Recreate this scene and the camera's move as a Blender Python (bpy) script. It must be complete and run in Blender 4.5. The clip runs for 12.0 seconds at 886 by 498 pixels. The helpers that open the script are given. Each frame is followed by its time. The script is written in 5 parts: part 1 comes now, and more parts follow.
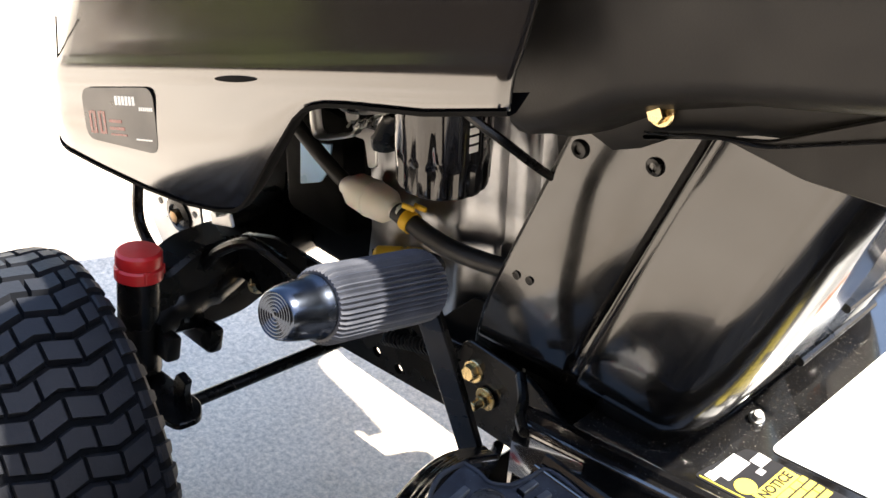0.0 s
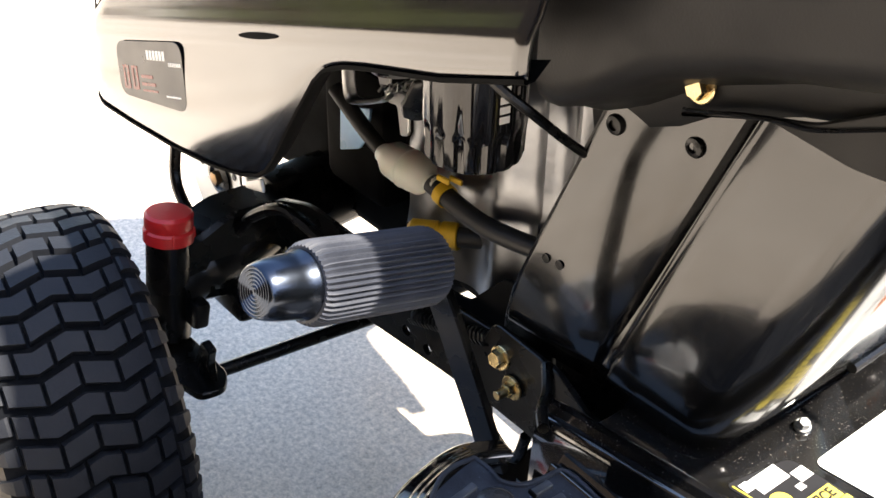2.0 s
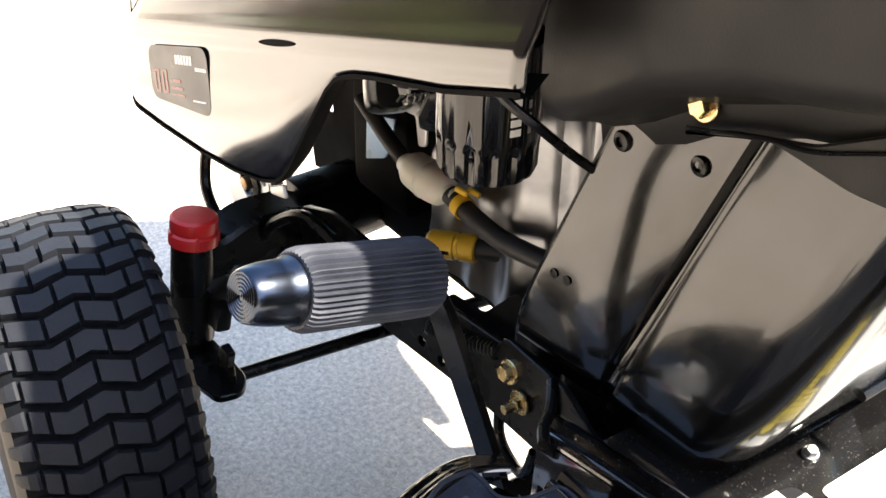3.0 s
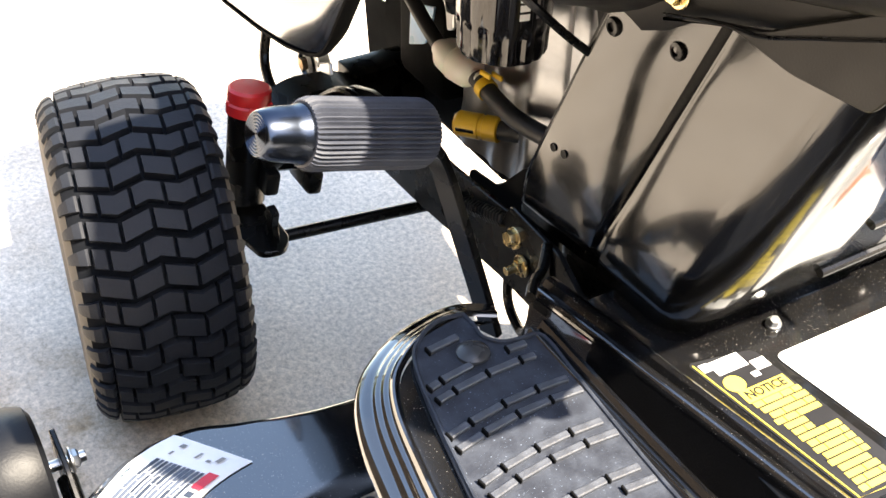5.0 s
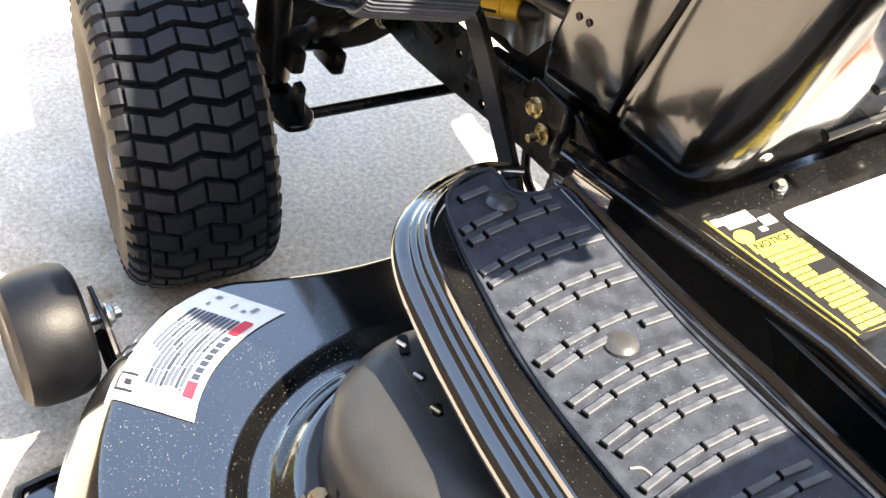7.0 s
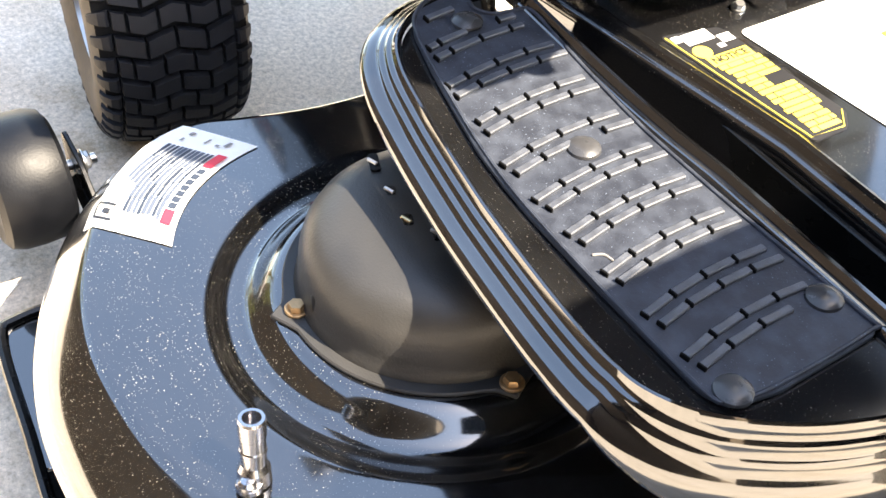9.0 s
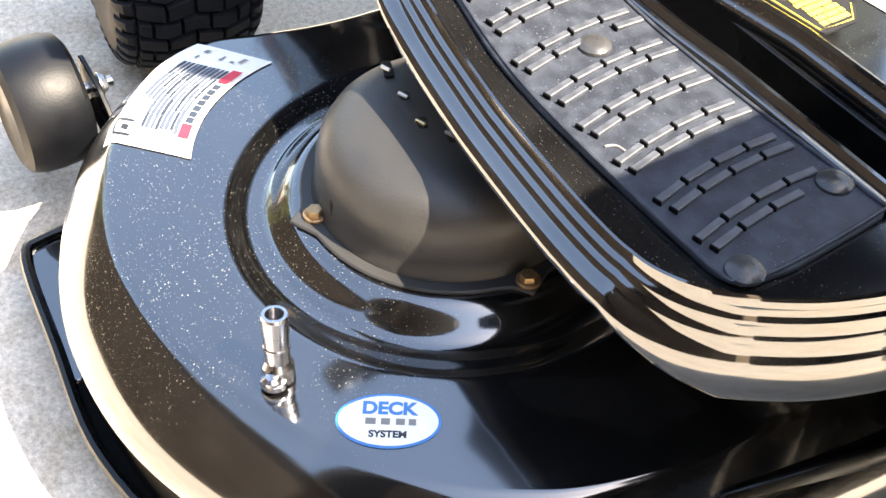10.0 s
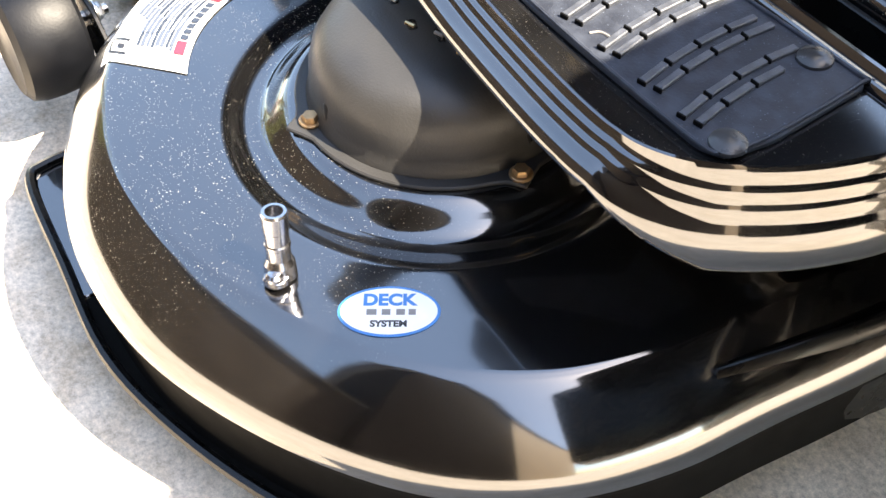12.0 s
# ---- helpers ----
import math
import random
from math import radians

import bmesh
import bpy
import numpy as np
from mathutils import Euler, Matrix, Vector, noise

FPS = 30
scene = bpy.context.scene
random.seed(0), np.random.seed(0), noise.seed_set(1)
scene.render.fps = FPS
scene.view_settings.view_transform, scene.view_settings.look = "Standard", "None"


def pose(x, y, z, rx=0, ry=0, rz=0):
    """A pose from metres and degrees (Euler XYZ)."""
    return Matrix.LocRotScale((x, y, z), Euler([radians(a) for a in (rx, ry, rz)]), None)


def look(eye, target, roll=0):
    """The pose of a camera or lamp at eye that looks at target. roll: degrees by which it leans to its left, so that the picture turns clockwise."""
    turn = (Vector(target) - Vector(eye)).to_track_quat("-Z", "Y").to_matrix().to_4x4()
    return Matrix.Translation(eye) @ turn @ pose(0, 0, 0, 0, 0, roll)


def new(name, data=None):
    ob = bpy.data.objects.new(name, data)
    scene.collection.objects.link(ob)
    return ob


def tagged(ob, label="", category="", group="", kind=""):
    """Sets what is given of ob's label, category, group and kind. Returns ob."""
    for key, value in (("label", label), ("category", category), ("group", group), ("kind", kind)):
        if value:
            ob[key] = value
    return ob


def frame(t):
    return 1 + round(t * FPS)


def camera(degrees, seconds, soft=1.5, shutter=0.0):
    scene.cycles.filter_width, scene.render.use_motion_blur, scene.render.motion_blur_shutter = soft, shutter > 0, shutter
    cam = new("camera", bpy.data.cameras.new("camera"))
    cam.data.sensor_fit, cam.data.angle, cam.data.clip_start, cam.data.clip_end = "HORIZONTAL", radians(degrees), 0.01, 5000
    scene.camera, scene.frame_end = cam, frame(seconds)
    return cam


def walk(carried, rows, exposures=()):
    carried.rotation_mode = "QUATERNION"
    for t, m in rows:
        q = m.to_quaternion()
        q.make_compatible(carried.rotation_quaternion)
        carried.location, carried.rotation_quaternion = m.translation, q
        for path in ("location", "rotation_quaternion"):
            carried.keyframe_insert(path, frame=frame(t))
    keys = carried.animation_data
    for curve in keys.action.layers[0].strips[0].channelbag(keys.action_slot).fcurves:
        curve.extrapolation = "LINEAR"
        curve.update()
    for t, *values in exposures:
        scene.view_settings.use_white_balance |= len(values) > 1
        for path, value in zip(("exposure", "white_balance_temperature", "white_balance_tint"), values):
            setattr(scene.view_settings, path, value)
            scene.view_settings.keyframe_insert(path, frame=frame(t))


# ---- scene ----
EXPOSURES = [(0, 2.3, 7000, 10), (1, 2.22, 7000, 10), (2.7, 2.27, 7050, 10), (4.5, 2.57, 7400, 10), (5.5, 2.68, 7700, 10), (7, 2.68, 7900, 10), (9, 2.82, 7850, 10), (12, 2.85, 7700, 10)]
cam = camera(39.3, 12.0)
PATH = [
    (0, (-0.9352, 0.7295, 0.9470), (0.2633, -0.4604, -0.1244), 1.24),
    (0.5, (-0.9379, 0.7235, 0.9394), (0.2813, -0.4275, -0.1508), 0.79),
    (1, (-0.9320, 0.6991, 0.9280), (0.3176, -0.4132, -0.1680), 1.09),
    (1.5, (-0.9253, 0.6803, 0.9223), (0.3520, -0.3824, -0.1910), 1.29),
    (2, (-0.9299, 0.6536, 0.9197), (0.3537, -0.3985, -0.1963), 0.91),
    (2.5, (-0.9390, 0.6314, 0.9206), (0.3751, -0.3913, -0.1871), 1.13),
    (2.7, (-0.9425, 0.6228, 0.9179), (0.3935, -0.3798, -0.1820), 0.79),
    (4.3, (-1.0367, 0.6207, 0.9461), (0.3527, -0.2191, -0.2219), 1.66),
    (4.5, (-1.0491, 0.6236, 0.9498), (0.3394, -0.2081, -0.2251), 1.59),
    (5, (-1.0732, 0.6274, 0.9438), (0.3013, -0.1811, -0.2634), 1.46),
    (5.5, (-1.0863, 0.6405, 0.9376), (0.2804, -0.1389, -0.2972), 1.87),
    (6, (-1.1012, 0.6709, 0.9288), (0.2526, -0.0925, -0.3300), 2.57),
    (6.5, (-1.1153, 0.6896, 0.9289), (0.2047, -0.1007, -0.3490), 3.16),
    (7, (-1.1301, 0.7028, 0.9293), (0.1749, -0.1076, -0.3514), 3.61),
    (7.2, (-1.1390, 0.7096, 0.9278), (0.1510, -0.1063, -0.3646), 3.74),
    (8.8, (-1.1943, 0.7107, 0.8982), (0.0306, -0.0550, -0.4851), 2.39),
    (9, (-1.1953, 0.7348, 0.8901), (0.0121, -0.0735, -0.4843), 3.88),
    (9.5, (-1.2141, 0.7475, 0.8785), (-0.0267, -0.0314, -0.5298), 2.72),
    (10, (-1.2263, 0.7540, 0.8740), (-0.0540, -0.0079, -0.5561), 2.06),
    (10.5, (-1.2353, 0.7568, 0.8687), (-0.0734, -0.0065, -0.5692), 2.45),
    (11, (-1.2450, 0.7611, 0.8658), (-0.0861, -0.0005, -0.5754), 2.28),
    (11.5, (-1.2608, 0.7704, 0.8589), (-0.1139, 0.0198, -0.5976), 1.22),
    (12, (-1.2702, 0.7722, 0.8595), (-0.1355, 0.0451, -0.6183), -0.35),
]
walk(cam, [(t, look(eye, target, roll)) for t, eye, target, roll in PATH], EXPOSURES)

# ---------------------------------------------------------------- light
SUN_WAY = Vector((0.62, 0.40, -1.0)).normalized()      # the way the sunlight travels
sun = new("sun", bpy.data.lights.new("sun", "SUN"))
sun.data.energy, sun.data.angle, sun.data.color = 3.8, radians(0.6), (1.0, 0.95, 0.88)
sun.matrix_world = look(-SUN_WAY * 30, (0, 0, 0))
world = bpy.data.worlds.new("sky")
scene.world = world
world.use_nodes = True
wn = world.node_tree.nodes
sky = wn.new("ShaderNodeTexSky")
sky.sky_type, sky.sun_disc = "NISHITA", False
sky.sun_elevation = math.asin(-SUN_WAY.z)
sky.sun_rotation = math.atan2(-SUN_WAY.x, -SUN_WAY.y)
sky.air_density, sky.dust_density = 1.0, 0.9
world.node_tree.links.new(sky.outputs[0], wn["Background"].inputs[0])
wn["Background"].inputs[1].default_value = 0.15


# ---------------------------------------------------------------- materials
def material(name, color, rough=0.5, metal=0.0, coat=0.0, vary=0.12, scale=30.0, bump=0.0, bump_scale=200.0,
             dust=0.0, dust_color=(0.42, 0.38, 0.32), rough_vary=0.08, spec=0.5, transmission=0.0, sub=0.0, specks=0.0, dust_low=0.2, dust_lit_at=None, coat_ior=1.5, coat_rough=0.03):
    m = bpy.data.materials.new(name)
    m.use_nodes = True
    nt = m.node_tree
    n, ln = nt.nodes, nt.links.new
    b = n["Principled BSDF"]
    co = n.new("ShaderNodeTexCoord")
    big = n.new("ShaderNodeTexNoise")
    big.inputs["Scale"].default_value, big.inputs["Detail"].default_value = scale, 6
    ln(co.outputs["Object"], big.inputs["Vector"])
    ramp = n.new("ShaderNodeMapRange")
    ramp.inputs[1].default_value, ramp.inputs[2].default_value = 0.25, 0.75
    ramp.inputs[3].default_value, ramp.inputs[4].default_value = 1 - vary, 1 + vary
    ln(big.outputs[0], ramp.inputs[0])
    mul = n.new("ShaderNodeMix")
    mul.data_type, mul.blend_type = "RGBA", "MULTIPLY"
    mul.inputs[0].default_value = 1
    mul.inputs[6].default_value = (*color, 1)
    ln(ramp.outputs[0], mul.inputs[7])
    out_color = mul.outputs[2]
    fine = n.new("ShaderNodeTexNoise")
    fine.inputs["Scale"].default_value, fine.inputs["Detail"].default_value = bump_scale, 4
    ln(co.outputs["Object"], fine.inputs["Vector"])
    rr = n.new("ShaderNodeMapRange")
    rr.inputs[1].default_value, rr.inputs[2].default_value = 0.3, 0.7
    rr.inputs[3].default_value, rr.inputs[4].default_value = max(rough - rough_vary, 0.02), min(rough + rough_vary, 1)
    ln(big.outputs[0], rr.inputs[0])
    out_rough = rr.outputs[0]
    if dust or specks:
        coating = n.new("ShaderNodeMapRange")
        coating.inputs[1].default_value, coating.inputs[2].default_value = 0.4, 0.8
        coating.inputs[3].default_value, coating.inputs[4].default_value = dust_low * dust, dust
        ln(big.outputs[0], coating.inputs[0])
        amount = coating.outputs[0]
        if specks:
            both = None
            for size, share in ((480, specks), (1000, specks * 0.8)):
                vor = n.new("ShaderNodeTexVoronoi")
                vor.inputs["Scale"].default_value = size
                ln(co.outputs["Object"], vor.inputs["Vector"])
                dot = n.new("ShaderNodeMapRange")
                dot.inputs[1].default_value, dot.inputs[2].default_value = 0.135, 0.20
                dot.inputs[3].default_value, dot.inputs[4].default_value = 1, 0
                ln(vor.outputs["Distance"], dot.inputs[0])
                pick = n.new("ShaderNodeSeparateColor")
                ln(vor.outputs["Color"], pick.inputs[0])
                some = n.new("ShaderNodeMath")
                some.operation, some.inputs[1].default_value = "LESS_THAN", share
                ln(pick.outputs[0], some.inputs[0])
                grain = n.new("ShaderNodeMath")
                grain.operation = "MULTIPLY"
                ln(dot.outputs[0], grain.inputs[0])
                ln(some.outputs[0], grain.inputs[1])
                if both is None:
                    both = grain
                else:
                    sized = n.new("ShaderNodeMath")
                    sized.operation = "MAXIMUM"
                    ln(both.outputs[0], sized.inputs[0])
                    ln(grain.outputs[0], sized.inputs[1])
                    both = sized
            where = n.new("ShaderNodeTexNoise")
            where.inputs["Scale"].default_value, where.inputs["Detail"].default_value = 9, 5
            ln(co.outputs["Object"], where.inputs["Vector"])
            patchy = n.new("ShaderNodeMapRange")
            patchy.inputs[1].default_value, patchy.inputs[2].default_value = 0.36, 0.66
            ln(where.outputs[0], patchy.inputs[0])
            gathered = n.new("ShaderNodeMath")
            gathered.operation = "MULTIPLY"
            ln(both.outputs[0], gathered.inputs[0])
            ln(patchy.outputs[0], gathered.inputs[1])
            both = gathered
            if dust_lit_at:
                # dust about one spot, its place and fade following where sun shows it
                off = n.new("ShaderNodeVectorMath")
                off.operation = "DISTANCE"
                off.inputs[1].default_value = dust_lit_at[0]
                ln(co.outputs["Object"], off.inputs[0])
                thin = n.new("ShaderNodeMapRange")
                thin.inputs[1].default_value, thin.inputs[2].default_value = dust_lit_at[1], dust_lit_at[2]
                thin.inputs[3].default_value, thin.inputs[4].default_value = 1, 0
                ln(off.outputs["Value"], thin.inputs[0])
                near = n.new("ShaderNodeMath")
                near.operation = "MULTIPLY"
                ln(both.outputs[0], near.inputs[0])
                ln(thin.outputs[0], near.inputs[1])
                both = near
            top = n.new("ShaderNodeMath")
            top.operation = "MAXIMUM"
            ln(both.outputs[0], top.inputs[0])
            ln(amount, top.inputs[1])
            amount = top.outputs[0]
        dm = n.new("ShaderNodeMix")
        dm.data_type = "RGBA"
        dm.inputs[7].default_value = (*dust_color, 1)
        ln(amount, dm.inputs[0])
        ln(out_color, dm.inputs[6])
        out_color = dm.outputs[2]
        rm = n.new("ShaderNodeMix")
        rm.inputs[3].default_value = 0.9
        ln(amount, rm.inputs[0])
        ln(out_rough, rm.inputs[2])
        out_rough = rm.outputs[0]
    ln(out_color, b.inputs["Base Color"])
    ln(out_rough, b.inputs["Roughness"])
    b.inputs["Metallic"].default_value = metal
    b.inputs["Coat Weight"].default_value = coat
    b.inputs["Coat Roughness"].default_value, b.inputs["Coat IOR"].default_value = coat_rough, coat_ior
    b.inputs["Specular IOR Level"].default_value = spec
    b.inputs["Transmission Weight"].default_value = transmission
    b.inputs["Subsurface Weight"].default_value = sub
    if bump:
        bp = n.new("ShaderNodeBump")
        bp.inputs["Strength"].default_value, bp.inputs["Distance"].default_value = bump, 0.001
        ln(fine.outputs[0], bp.inputs["Height"])
        ln(bp.outputs[0], b.inputs["Normal"])
    return m


GLOSS = material("gloss_black_paint", (0.005, 0.005, 0.0055), 0.12, coat=1.0, coat_ior=2.0, coat_rough=0.05, spec=0.5, bump=0.02, bump_scale=60, rough_vary=0.03)
DUSTY = material("dusty_gloss_black_paint", (0.005, 0.005, 0.0055), 0.15, coat=1.0, coat_ior=1.9, coat_rough=0.09, spec=0.4, bump=0.02, bump_scale=60, rough_vary=0.05, dust=0.02, specks=0.20, dust_color=(0.30, 0.275, 0.24))
# deck dust specks, left out where the deck lies in shade
DECKP = material("sun_dusted_black_paint", (0.003, 0.003, 0.0033), 0.15, coat=1.0, coat_ior=2.1, coat_rough=0.07, spec=0.4, bump=0.02, bump_scale=60, rough_vary=0.05, dust=0.003, specks=0.22, dust_lit_at=((-0.55, 0.53, 0.20), 0.15, 0.29), dust_color=(0.62, 0.58, 0.48))
SATIN = material("satin_black_paint", (0.004, 0.004, 0.004), 0.16, coat=0.47, coat_rough=0.055, spec=0.6, bump=0.04, bump_scale=150, rough_vary=0.05)
HOODM = material("black_hood_paint", (0.006, 0.006, 0.0065), 0.12, coat=1.0, coat_ior=1.65, coat_rough=0.12, spec=0.5, bump=0.012, bump_scale=40, rough_vary=0.04)
DASHM = material("dark_grey_plastic", (0.012, 0.0115, 0.011), 0.45, spec=0.22, bump=0.15, bump_scale=600)
MATTE = material("matte_black_plastic", (0.030, 0.0295, 0.029), 0.40, spec=0.38, bump=0.25, bump_scale=500)
ROLLERM = material("worn_black_plastic", (0.003, 0.0035, 0.005), 0.46, spec=0.3, bump=0.15, bump_scale=400)
FRAME = material("black_painted_steel", (0.003, 0.003, 0.003), 0.28, spec=0.35, bump=0.06, bump_scale=120)
RUBBER = material("tyre_rubber", (0.0165, 0.0185, 0.0235), 0.55, spec=0.17, bump=0.3, bump_scale=300, dust=0.015, dust_color=(0.12, 0.12, 0.12))
# the tyre rubber again, darkened for the shade between tread blocks
GROOVE_SHADE = material("shaded_groove_rubber", (0.005, 0.006, 0.008), 0.8, spec=0.1, bump=0.3, bump_scale=300)
SIDEWALL = material("dusty_tyre_sidewall", (0.040, 0.037, 0.033), 0.75, bump=0.3, bump_scale=220, dust=0.36, dust_low=0.3, scale=60, dust_color=(0.24, 0.19, 0.135))
RIVET = material("smooth_rubber_rivet", (0.03, 0.03, 0.032), 0.25, bump=0.05, dust=0.1, dust_color=(0.3, 0.3, 0.3))
MATRUB = material("ribbed_mat_rubber", (0.009, 0.011, 0.018), 0.58, vary=0.10, scale=70, rough_vary=0.06, spec=0.4, bump=0.35, bump_scale=450, dust=0.15, dust_low=0.25, dust_color=(0.22, 0.265, 0.34), specks=0.14)
MATRIB = material("worn_mat_ribs", (0.018, 0.020, 0.027), 0.52, vary=0.10, scale=70, rough_vary=0.06, spec=0.9, bump=0.35, bump_scale=450, dust=0.19, dust_low=0.3, dust_color=(0.26, 0.30, 0.37), specks=0.10)
PLUG = material("dark_polished_plug", (0.055, 0.066, 0.088), 0.24, metal=1.0, vary=0.1)
GRIPRUB = material("grey_worn_rubber", (0.014, 0.018, 0.030), 0.55, spec=0.35, bump=0.3, bump_scale=300, dust=0.12, dust_low=0.5, dust_color=(0.34, 0.35, 0.38), scale=60)
# dull black metal, and painted shade in gaps, under the hood and rim
VOID = material("black_metal_and_shade", (0.003, 0.003, 0.003), 0.85, spec=0.1, bump=0.1, bump_scale=120)
HOSE = material("hose_rubber", (0.014, 0.014, 0.014), 0.5, bump=0.15, bump_scale=200)
ALU = material("cast_aluminium", (0.28, 0.285, 0.295), 0.36, metal=1.0, bump=0.2, bump_scale=180, vary=0.2, scale=40)
STEEL = material("galvanised_steel", (0.55, 0.55, 0.54), 0.33, metal=1.0, bump=0.08, bump_scale=120, vary=0.15)
CHROME = material("chromed_steel", (0.42, 0.42, 0.44), 0.22, metal=1.0, vary=0.08, bump=0.05, bump_scale=90)
ZINC = material("yellow_zinc", (0.64, 0.50, 0.27), 0.28, metal=1.0, vary=0.2, scale=120, bump=0.1, bump_scale=300)
RUSTY = material("brown_zinc", (0.42, 0.27, 0.14), 0.4, metal=0.8, vary=0.25, scale=150, bump=0.15, bump_scale=400)
FILTERM = material("gloss_black_filter", (0.008, 0.008, 0.009), 0.10, coat=0.25, spec=0.35, vary=0.1)
RED = material("red_plastic", (0.55, 0.018, 0.02), 0.4, vary=0.15, bump=0.1, bump_scale=250)
YELLOW = material("yellow_plastic", (0.62, 0.38, 0.02), 0.42, vary=0.12, bump=0.1, bump_scale=250)
BULB = material("milky_plastic", (0.66, 0.64, 0.56), 0.42, vary=0.06, sub=0.15)
PALEBLUE = material("pale_blue", (0.30, 0.55, 0.85), 0.3, vary=0.1, scale=40)
WHITE = material("white_vinyl", (0.82, 0.82, 0.80), 0.35, vary=0.05, scale=60)
YVINYL = material("yellow_vinyl", (0.88, 0.70, 0.10), 0.35, vary=0.08)
OVINYL = material("orange_vinyl", (0.72, 0.20, 0.03), 0.35, vary=0.08)
RVINYL = material("red_vinyl", (0.62, 0.03, 0.05), 0.35, vary=0.08)
DRED = material("dull_red_vinyl", (0.22, 0.03, 0.025), 0.3, vary=0.1)
BVINYL = material("blue_vinyl", (0.04, 0.20, 0.52), 0.35, vary=0.08)
KVINYL = material("black_vinyl", (0.02, 0.02, 0.022), 0.35, vary=0.08)
PVINYL = material("dark_blue_grey_print", (0.030, 0.038, 0.055), 0.4, vary=0.08)
TVINYL = material("blue_grey_print", (0.075, 0.09, 0.12), 0.4, vary=0.08)
GVINYL = material("grey_vinyl", (0.22, 0.21, 0.20), 0.4, vary=0.08)


def concrete():
    m = material("concrete", (0.72, 0.635, 0.53), 0.85, vary=0.14, scale=9, bump=0.5, bump_scale=260)
    nt = m.node_tree
    n, ln = nt.nodes, nt.links.new
    b = n["Principled BSDF"]
    src = b.inputs["Base Color"].links[0].from_socket
    co = n.new("ShaderNodeTexCoord")
    sp = n.new("ShaderNodeTexNoise")
    sp.inputs["Scale"].default_value, sp.inputs["Detail"].default_value, sp.inputs["Roughness"].default_value = 150, 8, 0.8
    ln(co.outputs["Object"], sp.inputs["Vector"])
    r = n.new("ShaderNodeMapRange")
    r.inputs[1].default_value, r.inputs[2].default_value, r.inputs[3].default_value, r.inputs[4].default_value = 0.32, 0.68, 0.50, 1.38
    ln(sp.outputs[0], r.inputs[0])
    st = n.new("ShaderNodeTexNoise")
    st.inputs["Scale"].default_value, st.inputs["Detail"].default_value = 2.5, 5
    ln(co.outputs["Object"], st.inputs["Vector"])
    r2 = n.new("ShaderNodeMapRange")
    r2.inputs[1].default_value, r2.inputs[2].default_value, r2.inputs[3].default_value, r2.inputs[4].default_value = 0.42, 0.64, 0.05, 0.52
    ln(st.outputs[0], r2.inputs[0])
    mid = n.new("ShaderNodeTexNoise")
    mid.inputs["Scale"].default_value, mid.inputs["Detail"].default_value, mid.inputs["Roughness"].default_value = 17, 7, 0.68
    ln(co.outputs["Object"], mid.inputs["Vector"])
    r3 = n.new("ShaderNodeMapRange")
    r3.inputs[1].default_value, r3.inputs[2].default_value, r3.inputs[3].default_value, r3.inputs[4].default_value = 0.44, 0.66, 0.25, 1.0
    ln(mid.outputs[0], r3.inputs[0])
    spots = n.new("ShaderNodeMath")
    spots.operation = "MULTIPLY"
    ln(r2.outputs[0], spots.inputs[0])
    ln(r3.outputs[0], spots.inputs[1])
    rust = None
    for spot, near, far, most in (((-0.10, 0.48, 0), 0.03, 0.30, 0.95), ((-0.52, 0.68, 0), 0.04, 0.34, 0.75), ((-0.27, 0.60, 0), 0.03, 0.26, 0.85)):
        way = n.new("ShaderNodeVectorMath")
        way.operation = "DISTANCE"
        way.inputs[1].default_value = spot
        ln(co.outputs["Object"], way.inputs[0])
        r4 = n.new("ShaderNodeMapRange")
        r4.inputs[1].default_value, r4.inputs[2].default_value, r4.inputs[3].default_value, r4.inputs[4].default_value = near, far, most, 0
        ln(way.outputs["Value"], r4.inputs[0])
        stain = n.new("ShaderNodeMath")
        stain.operation = "MULTIPLY"
        ln(r4.outputs[0], stain.inputs[0])
        ln(r3.outputs[0], stain.inputs[1])
        if rust is None:
            rust = stain
        else:
            wide = n.new("ShaderNodeMath")
            wide.operation = "MAXIMUM"
            ln(rust.outputs[0], wide.inputs[0])
            ln(stain.outputs[0], wide.inputs[1])
            rust = wide
    dirt = n.new("ShaderNodeMath")
    dirt.operation = "MAXIMUM"
    ln(spots.outputs[0], dirt.inputs[0])
    ln(rust.outputs[0], dirt.inputs[1])
    tint = n.new("ShaderNodeMix")
    tint.data_type = "RGBA"
    tint.inputs[7].default_value = (0.38, 0.275, 0.165, 1)
    ln(dirt.outputs[0], tint.inputs[0])
    ln(src, tint.inputs[6])
    mul = n.new("ShaderNodeMix")
    mul.data_type, mul.blend_type = "RGBA", "MULTIPLY"
    mul.inputs[0].default_value = 1
    ln(tint.outputs[2], mul.inputs[6])
    ln(r.outputs[0], mul.inputs[7])
    ln(mul.outputs[2], b.inputs["Base Color"])
    return m


CONCRETE = concrete()


# ---------------------------------------------------------------- mesh helpers
MOWER = tagged(new("riding_mower"), "glossy black riding lawn mower parked on a concrete driveway", "riding mower")


class Piece:
    """A part of the mower: its first mesh carries the name, the further ones hang under it."""

    def __init__(self, name, label):
        self.name, self.label, self.ob = name, label, None


def standing(name, label, category, at):
    ob = new(name)
    ob.location = at
    return tagged(ob, label, category)


